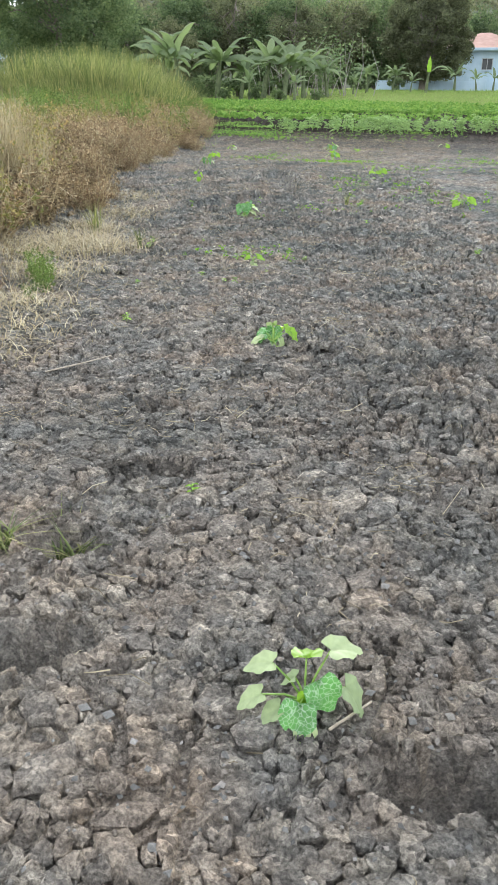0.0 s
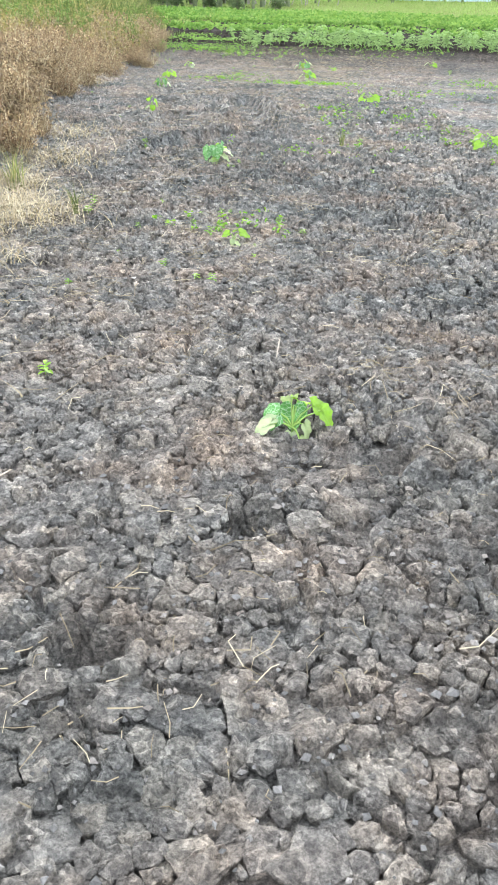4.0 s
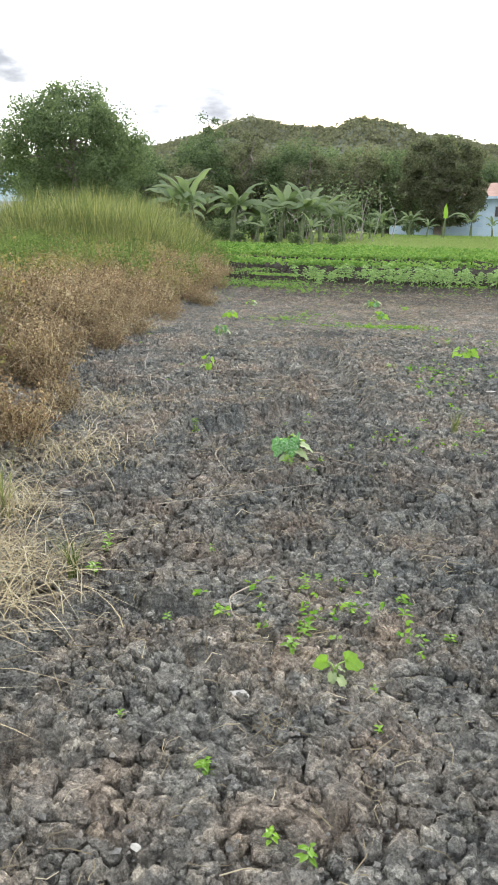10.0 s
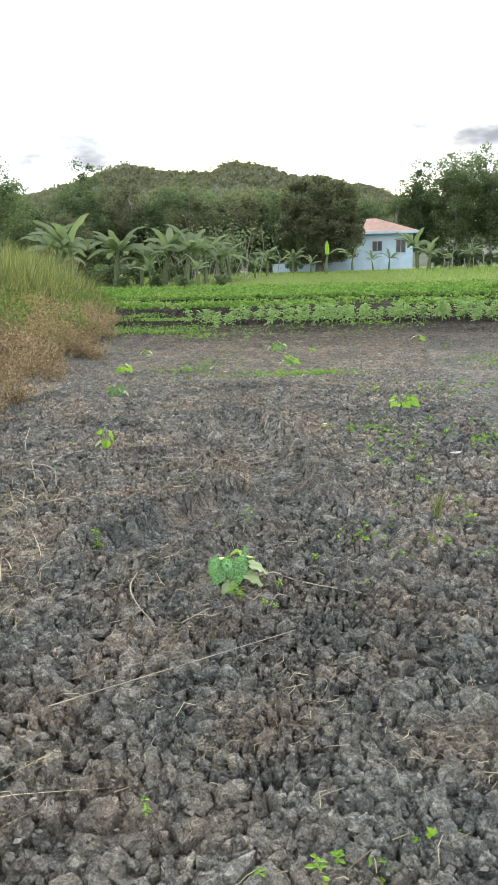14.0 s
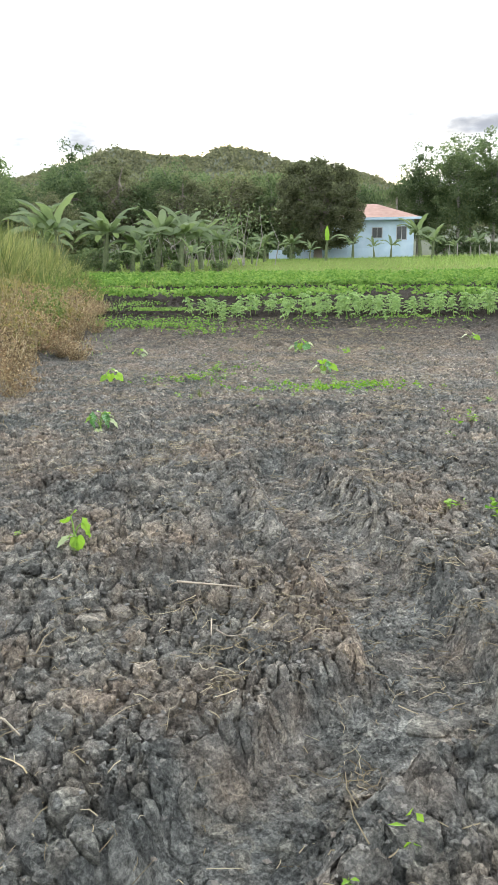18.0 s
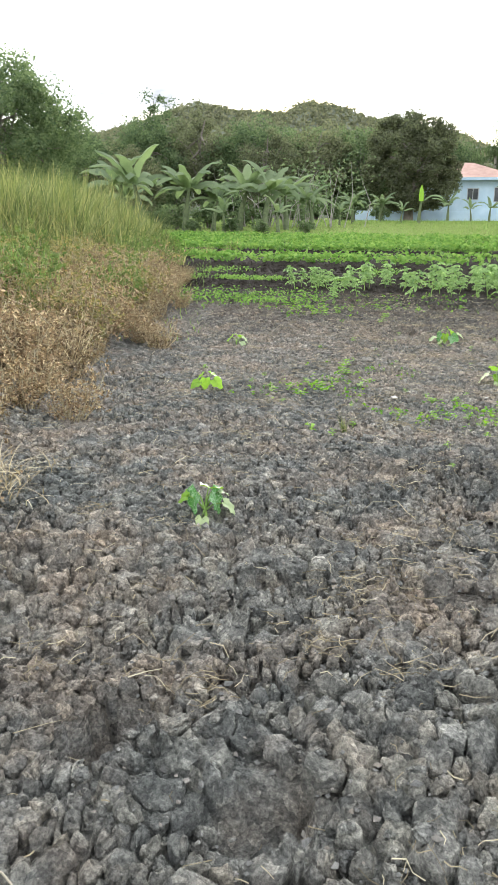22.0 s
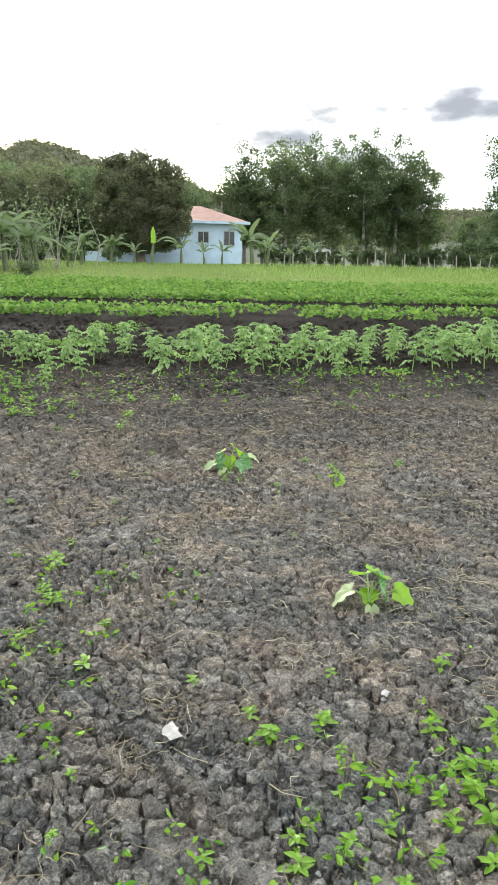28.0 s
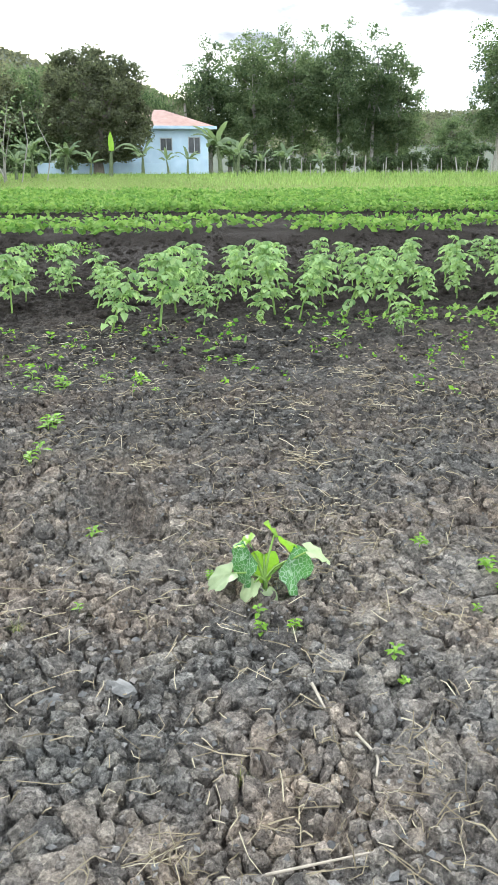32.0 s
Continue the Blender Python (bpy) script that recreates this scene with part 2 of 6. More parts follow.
    t.links.new(n3.outputs["Color"], warp.inputs[0])
    warp.inputs[1].default_value = (0.06, 0.06, 0.06)
    t.links.new(co.outputs["Object"], warp.inputs[2])
    t.links.new(warp.outputs[0], v.inputs["Vector"])
    b1 = nd(t, "ShaderNodeBump", {"Strength": 0.9, "Distance": 0.016}, invert=True)
    t.links.new(v.outputs["Distance"], b1.inputs["Height"])
    gap = nd(t, "ShaderNodeTexVoronoi", {"Scale": 22.0}, feature="DISTANCE_TO_EDGE")
    t.links.new(warp.outputs[0], gap.inputs["Vector"])
    gr = nd(t, "ShaderNodeMapRange", {"From Min": 0.0, "From Max": 0.22})
    t.links.new(gap.outputs["Distance"], gr.inputs[0])
    b0 = nd(t, "ShaderNodeBump", {"Strength": 0.12 if clods else 0.8, "Distance": 0.030})
    t.links.new(gr.outputs[0], b0.inputs["Height"])
    t.links.new(b0.outputs[0], b1.inputs["Normal"])
    b2 = nd(t, "ShaderNodeBump", {"Strength": 1.0, "Distance": 0.012})
    t.links.new(fine, b2.inputs["Height"])
    t.links.new(b1.outputs[0], b2.inputs["Normal"])
    b3 = nd(t, "ShaderNodeBump", {"Strength": 1.0, "Distance": 0.024})
    t.links.new(noisy(t, 32.0, 6, 0.72), b3.inputs["Height"])
    t.links.new(b2.outputs[0], b3.inputs["Normal"])
    t.links.new(b3.outputs[0], b.inputs["Normal"])
    return m


M_SOIL = soil_mat()
M_CLOD = soil_mat("dry_clay_clod", True)


def crumb_mat():
    """Loose clay crumbs, each dried to its own grey or brown."""
    m, t, b, out = mat("clay_crumb")
    geo = nd(t, "ShaderNodeNewGeometry")
    col = ramp(t, geo.outputs["Random Per Island"], [(0.0, (0.09, 0.09, 0.088)), (0.5, (0.165, 0.164, 0.158)), (0.8, (0.20, 0.18, 0.158)), (1.0, (0.235, 0.232, 0.222))])
    n = noisy(t, 120.0, 5, 0.7)
    col = mixc(t, 0.8, col, ramp(t, n, [(0.3, (0.65, 0.65, 0.65)), (0.7, (1.3, 1.3, 1.29))]), "MULTIPLY")
    t.links.new(col, b.inputs["Base Color"])
    b.inputs["Roughness"].default_value = 0.95
    b.inputs["Specular IOR Level"].default_value = 0.04
    bp = nd(t, "ShaderNodeBump", {"Strength": 0.7, "Distance": 0.004})
    t.links.new(n, bp.inputs["Height"])
    t.links.new(bp.outputs[0], b.inputs["Normal"])
    return m


M_CRUMB = crumb_mat()
M_LITTER = leaf_mat("soil_litter", (0.17, 0.14, 0.10), (0.42, 0.36, 0.27), 0.1, 0.85, dry=(0.60, 0.55, 0.45))
M_SEED = leaf_mat("squash_leaf", (0.16, 0.36, 0.035), (0.32, 0.52, 0.07), 0.5, 0.42)


def mottled_mat():
    """Dark green squash leaf with silvery marks along a net of veins."""
    m = leaf_mat("mottled_squash_leaf", (0.07, 0.22, 0.075), (0.14, 0.34, 0.12), 0.38, 0.5)
    t = m.node_tree
    b = t.nodes["Principled BSDF"]
    co = nd(t, "ShaderNodeTexCoord")
    v = nd(t, "ShaderNodeTexVoronoi", {"Scale": 62.0}, feature="DISTANCE_TO_EDGE")
    t.links.new(co.outputs["Object"], v.inputs["Vector"])
    mark = ramp(t, v.outputs["Distance"], [(0.01, (0.75, 0.75, 0.75)), (0.09, (0, 0, 0))])
    old = b.inputs["Base Color"].links[0].from_socket
    t.links.new(mixc(t, mark, old, (0.55, 0.66, 0.52)), b.inputs["Base Color"])
    return m


M_MOTTLE = mottled_mat()
M_SEEDP = leaf_mat("silvery_squash_leaf", (0.26, 0.36, 0.20), (0.44, 0.52, 0.34), 0.3, 0.5)
M_STEM = leaf_mat("green_stem", (0.16, 0.30, 0.07), (0.28, 0.42, 0.12), 0.1, 0.5)
M_WEED = leaf_mat("weed_leaf", (0.08, 0.24, 0.02), (0.26, 0.44, 0.05), 0.4)
M_BEAN = leaf_mat("tomato_leaf", (0.18, 0.32, 0.135), (0.39, 0.53, 0.26), 0.4, 0.7)
M_WEEDB = leaf_mat("bank_weed_leaf", (0.07, 0.125, 0.03), (0.20, 0.26, 0.085), 0.35, 0.7)
M_LOW = leaf_mat("low_crop_leaf", (0.12, 0.26, 0.055), (0.31, 0.46, 0.14), 0.45, 0.85)
M_GRASS = leaf_mat("tall_grass_blade", (0.075, 0.11, 0.045), (0.23, 0.27, 0.11), 0.3, 0.8, dry=(0.44, 0.41, 0.22))
M_TURF = leaf_mat("field_grass_blade", (0.13, 0.22, 0.07), (0.275, 0.385, 0.14), 0.4, 0.8)
M_DRY = leaf_mat("dry_weed_leaf", (0.085, 0.062, 0.046), (0.31, 0.222, 0.152), 0.25, 0.85, dry=(0.60, 0.50, 0.37))
M_DRYG = leaf_mat("fading_weed_leaf", (0.10, 0.115, 0.04), (0.31, 0.29, 0.12), 0.25, 0.85, dry=(0.46, 0.32, 0.16))
M_STRAW = leaf_mat("straw", (0.24, 0.195, 0.135), (0.52, 0.44, 0.31), 0.15, 0.8, dry=(0.66, 0.61, 0.50))
M_TREE = leaf_mat("tree_leaf", (0.075, 0.12, 0.075), (0.20, 0.255, 0.16), 0.58, 0.8)
M_TREED = leaf_mat("dark_tree_leaf", (0.080, 0.095, 0.072), (0.20, 0.215, 0.155), 0.56, 0.8)
# Paler, greyer leaf than the nearer trees: distance haze put into the colour.
M_HAZYWOOD = leaf_mat("hazy_hillside_leaf", (0.12, 0.13, 0.11), (0.23, 0.235, 0.185), 0.58, 0.85)
# Leaf colours lightened so that these far plants look hazy.
M_BANANA = leaf_mat("banana_leaf", (0.12, 0.18, 0.115), (0.24, 0.305, 0.195), 0.48, 0.85)
M_BARK = plain_mat("bark", (0.10, 0.085, 0.07), (0.22, 0.19, 0.16), 12)
M_PALEBARK = plain_mat("pale_bark", (0.20, 0.19, 0.165), (0.34, 0.325, 0.29), 10)
M_BANSTEM = plain_mat("banana_stem", (0.06, 0.085, 0.04), (0.14, 0.17, 0.08), 7)
M_SCRAP = plain_mat("pale_ash", (0.25, 0.245, 0.23), (0.38, 0.37, 0.345), 40, 0.9, 0.4)
M_STICK = plain_mat("bleached_stick", (0.22, 0.19, 0.145), (0.39, 0.345, 0.275), 30, 0.8, 0.3)
M_HILL = plain_mat("wooded_hillside", (0.075, 0.09, 0.065), (0.125, 0.14, 0.095), 0.2, 0.95, 0.0)


# ---------------------------------------------------------------- mesh helpers
def mesh_np(name, verts, faces, material, smooth=False):
    """A mesh from arrays of vertices and of triangles or quads."""
    verts, faces = np.asarray(verts, dtype=np.float32), np.asarray(faces, dtype=np.int32)
    me = bpy.data.meshes.new(name)
    k = faces.shape[1]
    me.vertices.add(len(verts))
    me.vertices.foreach_set("co", verts.ravel())
    me.loops.add(faces.size)
    me.loops.foreach_set("vertex_index", faces.ravel())
    me.polygons.add(len(faces))
    me.polygons.foreach_set("loop_start", np.arange(0, faces.size, k, dtype=np.int32))
    me.polygons.foreach_set("use_smooth", np.full(len(faces), smooth, dtype=bool))
    me.materials.append(material)
    me.update(calc_edges=True)
    return me


def child(name, me, parent, label=""):
    ob = new(name, me)
    ob.parent = parent
    if label:
        ob["label"] = label
    return ob


def part(name, bm, material, parent, label=""):
    me = bpy.data.meshes.new(name)
    bm.to_mesh(me)
    bm.free()
    me.materials.append(material)
    return child(name, me, parent, label)


class Pile:
    """Collects quads and their vertices, then gives them as one mesh."""

    def __init__(self):
        self.v, self.f, self.n = [], [], 0

    def add(self, v, f):
        v, f = np.asarray(v, float), np.asarray(f, int)
        self.v.append(v)
        self.f.append(f + self.n)
        self.n += len(v)

    def mesh(self, name, material, smooth=False):
        return mesh_np(name, np.concatenate(self.v), np.concatenate(self.f), material, smooth)

    def tube(self, points, radii, sides=5):
        """A tapered round limb along a line of points."""
        points = np.asarray(points, float)
        ring = []
        for i, p in enumerate(points):
            d = points[min(i + 1, len(points) - 1)] - points[max(i - 1, 0)]
            d = d / (np.linalg.norm(d) + 1e-9)
            a = np.cross(d, (0.31, 0.95, 0.05) if abs(d[2]) > 0.8 else (0, 0, 1))
            a /= np.linalg.norm(a) + 1e-9
            b = np.cross(d, a)
            w = np.arange(sides) * 2 * math.pi / sides
            ring.append(p + radii[i] * (np.outer(np.cos(w), a) + np.outer(np.sin(w), b)))
        v = np.concatenate(ring)
        f = [(i * sides + j, i * sides + (j + 1) % sides, (i + 1) * sides + (j + 1) % sides, (i + 1) * sides + j)
             for i in range(len(points) - 1) for j in range(sides)]
        self.add(v, f)

    def threads(self, lines, width):
        """Many thin three-sided stalks at once, each along its own line of points."""
        n, m, _ = lines.shape
        d = lines[:, -1] - lines[:, 0]
        a = np.cross(d, (0.02, 0.01, 1.0))
        a /= np.linalg.norm(a, axis=1)[:, None] + 1e-9
        b = np.cross(d, a)
        b /= np.linalg.norm(b, axis=1)[:, None] + 1e-9
        rows = []
        for j in range(m):
            w = (width * (1 - 0.4 * j / (m - 1)))[:, None]
            rows += [lines[:, j] + w * (math.cos(q) * a + math.sin(q) * b) for q in (0.5, 2.6, 4.7)]
        f = np.array([(3 * j + k, 3 * j + (k + 1) % 3, 3 * j + 3 + (k + 1) % 3, 3 * j + 3 + k) for j in range(m - 1) for k in range(3)])
        self.add(np.stack(rows, 1).reshape(-1, 3), (np.arange(n)[:, None, None] * 3 * m + f[None]).reshape(-1, 4))

    def leaves(self, rng, centres, length, width, droop=0.0, up=0.3):
        """A small folded leaf (two quads) at each centre, turned at random."""
        n = len(centres)
        ax = rng.normal(size=(n, 3))
        ax[:, 2] = ax[:, 2] * (1 - up) - droop
        ax /= np.linalg.norm(ax, axis=1)[:, None]
        side = np.cross(ax, rng.normal(size=(n, 3)) + (0, 0, 0.01))
        side /= np.linalg.norm(side, axis=1)[:, None]
        nor = np.cross(side, ax)
        ln = length * rng.uniform(0.6, 1.3, n)[:, None]
        wd = width * rng.uniform(0.6, 1.3, n)[:, None]
        c = np.asarray(centres)
        v = np.stack([c - ax * ln / 2, c + side * wd / 2 + nor * wd * 0.18, c + ax * ln / 2, c - side * wd / 2 + nor * wd * 0.18], 1)
        idx = np.arange(n)[:, None] * 4
        self.add(v.reshape(-1, 3), idx + np.arange(4)[None])

    def blades(self, rng, roots, height, width, lean, segs=3, heading=None):
        """Arching grass blades from their roots."""
        n = len(roots)
        a = rng.uniform(0, 2 * math.pi, n) if heading is None else heading
        d = np.stack([np.cos(a), np.sin(a), 0 * a], 1)
        s = np.stack([-np.sin(a), np.cos(a), 0 * a], 1)
        h = height * rng.uniform(0.55, 1.25, n)[:, None] if np.isscalar(height) else height[:, None]
        le = lean * rng.uniform(0.2, 1.4, n)[:, None] * h
        rows = []
        for k in range(segs + 1):
            u = k / segs
            c = np.asarray(roots) + d * le * u**2 + np.array([0, 0, 1.0]) * h * (u - 0.28 * u**3 * np.minimum(1.5, le / (h + 1e-6)))
            w = width * (1 - u**1.6) + width * 0.08
            rows += [c + s * w / 2, c - s * w / 2]
        v = np.stack(rows, 1)
        m = 2 * (segs + 1)
        f = np.array([(2 * k, 2 * k + 1, 2 * k + 3, 2 * k + 2) for k in range(segs)])
        self.add(v.reshape(-1, 3), (np.arange(n)[:, None, None] * m + f[None]).reshape(-1, 4))


# ---------------------------------------------------------------- ground
def hash2(ix, iy, k):
    h = np.sin(ix * 127.1 + iy * 311.7 + k * 74.7) * 43758.5453
    return h - np.floor(h)


def value_noise(x, y, k=0):
    ix, iy = np.floor(x), np.floor(y)
    fx, fy = x - ix, y - iy
    fx, fy = fx * fx * (3 - 2 * fx), fy * fy * (3 - 2 * fy)
    a = hash2(ix, iy, k) * (1 - fx) + hash2(ix + 1, iy, k) * fx
    b = hash2(ix, iy + 1, k) * (1 - fx) + hash2(ix + 1, iy + 1, k) * fx
    return a * (1 - fy) + b * fy


def fbm(x, y, k=0, octaves=4):
    s, amp = 0.0, 0.5
    for o in range(octaves):
        s = s + amp * value_noise(x, y, k + o)
        x, y, amp = x * 2.03 + 7.1, y * 2.03 + 3.3, amp * 0.5
    return s


def cells(x, y, k=0):
    """Distance to the nearest and the second nearest cell point, and a random number for the nearest cell."""
    ix, iy = np.floor(x), np.floor(y)
    d1, d2, who = np.full(x.shape, 9.0), np.full(x.shape, 9.0), np.zeros(x.shape)
    for ox in (-1, 0, 1):
        for oy in (-1, 0, 1):
            cx, cy = ix + ox, iy + oy
            d = np.hypot(cx + hash2(cx, cy, k) - x, cy + hash2(cx, cy, k + 1) - y)
            near = d < d1
            d2 = np.where(near, d1, np.minimum(d2, d))
            who = np.where(near, hash2(cx, cy, k + 2), who)
            d1 = np.where(near, d, d1)
    return d1, d2, who


def edge_x(y):
    """Where the weedy bank begins, left of the bare soil."""
    return np.interp(y, [0, 4, 6.7, 8.5, 11.2, 14.5, 16.5, 21.8, 25, 40], [-2.9, -3.5, -3.8, -4.7, -5.8, -6.9, -7.3, -8.5, -9.6, -14])


def smooth(a, b, v):
    u = np.clip((v - a) / (b - a), 0, 1)
    return u * u * (3 - 2 * u)


# hollows pressed into the soil: x, y, length, width, depth, turn in degrees
HOLLOWS = [
    (-0.44, 1.03, 0.34, 0.11, 0.085, 12), (-1.58, 1.14, 0.32, 0.13, 0.085, 20), (-1.68, 2.21, 0.30, 0.11, 0.07, 30), (-1.94, 2.85, 0.16, 0.09, 0.06, 10), (-1.70, 3.42, 0.15, 0.09, 0.07, 60),
    (-1.72, 1.62, 0.26, 0.12, 0.05, 5), (-3.5, 5.7, 0.38, 0.15, 0.09, 40), (-3.42, 6.8, 0.32, 0.14, 0.07, 5), (-3.04, 6.48, 0.26, 0.10, 0.06, -15),
    (-5.53, 12.29, 0.24, 0.13, 0.12, 75), (-5.06, 12.14, 0.24, 0.13, 0.08, 20), (-4.67, 11.3, 0.24, 0.12, 0.08, -20), (-4.52, 11.22, 0.24, 0.10, 0.07, 10), (-5.27, 13.25, 0.26, 0.10, 0.06, 30), (-4.62, 13.34, 0.34, 0.11, 0.06, 0),
    (-5.23, 20.8, 0.5, 0.16, 0.06, 120), (-1.39, 3.9, 0.26, 0.12, 0.05, 0),
]


# the wheel rut
RUT = [(-4.24, 12.94), (-3.79, 11.74), (-3.50, 11.03), (-3.36, 10.48), (-3.65, 10.29), (-3.85, 9.96), (-3.98, 9.62), (-4.13, 9.39)]


def ground_base(x, y):
    """The broad lie of the land: level field, rising a little towards the trees; beds and furrows across it."""
    z = 1.1 * smooth(28, 84, y) + np.interp(y, [-5, 1, 2, 3, 4, 5, 6, 6.9, 9, 10.9, 12.3, 13.8, 15, 16, 17, 18.2, 19.7, 20.5, 21.3, 22, 23, 26, 40], [0.07, 0.075, 0.08, 0.03, 0.04, -0.01, -0.05, -0.08, -0.015, 0.05, 0.13, 0.08, 0.07, 0, -0.05, -0.07, -0.05, -0.05, 0.02, 0.08, 0.09, 0.07, 0.05])
    z = z + 0.05 * (fbm(x * 0.5, y * 0.5, 40, 3) - 0.45) * smooth(300, 60, np.abs(y))
    z = z + 0.22 * smooth(0.0, 2.5, edge_x(y) - x) * smooth(40, 20, y)
    beds = smooth(22.6, 23.4, y) * smooth(27.0, 26.2, y) + smooth(31.4, 32.2, y) * smooth(35.2, 34.4, y) + smooth(37.4, 38.2, y)
    return z + 0.10 * np.clip(beds, 0, 1) * smooth(60, 45, y)


# clods of two sizes: cells to the metre, seed, height when firm, more height when loose
LEVELS = ((10.0, 21, 0.009, 0.038), (20.0, 31, 0.009, 0.027))


def bend(x, y):
    """Bends the net of cells, so that the clods are uneven."""
    wx = 0.16 * (fbm(x * 1.9, y * 1.9, 13, 2) - 0.4) + 0.05 * (fbm(x * 6, y * 6, 3, 2) - 0.4)
    wy = 0.16 * (fbm(x * 1.9 + 9, y * 1.9, 17, 2) - 0.4) + 0.05 * (fbm(x * 6 + 31, y * 6, 5, 2) - 0.4)
    return wx, wy


def unbend(X, Y):
    x, y = X, Y
    for k in range(4):
        wx, wy = bend(x, y)
        x, y = X - wx, Y - wy
    return x, y


def dips(x, y):
    """Depth of the pressed hollows and of the wheel rut, how flat the soil lies there, and how far inside a hollow."""
    x, y = np.asarray(x, float), np.asarray(y, float)
    dip, hole, rut, ridge = np.zeros(x.shape), np.zeros(x.shape), np.zeros(x.shape), np.zeros(x.shape)
    wob = 0.25 * (fbm(x * 9, y * 9, 80, 2) - 0.5)
    for hx, hy, ln, wd, deep, turn in HOLLOWS:
        c, s = math.cos(radians(turn)), math.sin(radians(turn))
        u, v = (x - hx) * c + (y - hy) * s, -(x - hx) * s + (y - hy) * c
        r = np.sqrt((u / (ln * 0.62)) ** 2 + (v / (wd * 0.75)) ** 2) + wob
        dip = dip - 2.2 * deep * smooth(1.02, 0.80, r) + 0.012 * smooth(1.6, 1.1, r) * smooth(0.8, 1.1, r)
        hole = np.maximum(hole, smooth(1.1, 0.85, r))
    wob = 0.10 * (fbm(x * 4, y * 4, 83, 2) - 0.5)
    for (ax, ay), (bx, by) in zip(RUT, RUT[1:]):
        u = np.clip(((x - ax) * (bx - ax) + (y - ay) * (by - ay)) / ((bx - ax) ** 2 + (by - ay) ** 2), 0, 1)
        r = np.hypot(x - ax - u * (bx - ax), y - ay - u * (by - ay)) + wob
        rut = np.maximum(rut, smooth(0.26, 0.13, r))
        ridge = np.maximum(ridge, smooth(0.42, 0.28, r))
    dip = dip - 0.12 * rut + 0.05 * (ridge - rut) * smooth(13.2, 12.4, y)
    return dip, np.maximum(hole, rut), hole


def crack(x, y):
    """Long open cracks that part the closed soil into plates."""
    d1, d2, who = cells(x * 3.4 + 0.35 * fbm(x * 5, y * 5, 3, 3), y * 3.4 + 0.35 * fbm(x * 5 + 31, y * 5, 5, 3), 11)
    return smooth(0.085, 0.02, d2 - d1) * smooth(0.34, 0.46, fbm(x * 1.7, y * 1.7, 60, 2) + 0.10)


def looseness(x, y):
    """How far the soil is broken up: nearly closed at the start of the field, cloddy further on, finer towards the beds."""
    return 0.16 + 0.84 * smooth(2.6, 4.8, y + 0.9 * (x + 1.6)) * (0.40 + 0.60 * smooth(0.36, 0.54, fbm(x * 0.7, y * 0.7, 27, 3))) * (1 - 0.62 * smooth(16.8, 19.0, y))


def fine_here(who, loose):
    """Whether a large cell has crumbled into small clods."""
    return (who * 7.31) % 1.0 < 0.80 - 0.28 * loose


def clod_top(u, who, amp):
    return amp * ((0.30 + 1.0 * who) * (1 - 0.42 * u**3) - 0.6)


def ground_z(x, y):
    """Height of the soil, clods and gaps and hollows included."""
    x, y = np.asarray(x, float), np.asarray(y, float)
    z = ground_base(x, y)
    near = smooth(45, 26, y) * smooth(-6, -1, y) * smooth(-24, -14, x) * smooth(20, 12, x)
    dip, flat, hole = dips(x, y)
    loose = looseness(x, y)
    wx, wy = bend(x, y)
    both = []
    for size, seed, firm, high in LEVELS:
        d1, d2, who = cells((x + wx) * size, (y + wy) * size, seed)
        u = 2 * d1 / (d1 + d2 + 1e-6)
        amp = (firm + high * loose) * (1 - 0.75 * flat)
        both.append((clod_top(u, who, amp) - (0.5 * amp + 0.012) * smooth(0.84, 0.97, u), who))
    lump = np.where(fine_here(both[0][1], loose), both[1][0], both[0][0])
    return z + near * (lump + 0.012 * (fbm(x * 30, y * 30, 70, 2) - 0.4)) + dip


def field_mid(y):
    """The line along which the field is crossed."""
    return np.interp(y, [-900, 0, 4, 9, 14, 20, 1500], [-0.1, -0.3, -1.9, -3.7, -5.0, -5.0, -5.0])


CLOD_HALF, CLOD_FROM, CLOD_SIDE_FROM, CLOD_TO = 3.1, 0.35, 2.4, 22.2


def grow(start, end, first, ratio):
    out, v, d = [], start, first
    while v < end:
        out.append(v)
        v, d = v + d, d * ratio
    return np.array(out + [end])


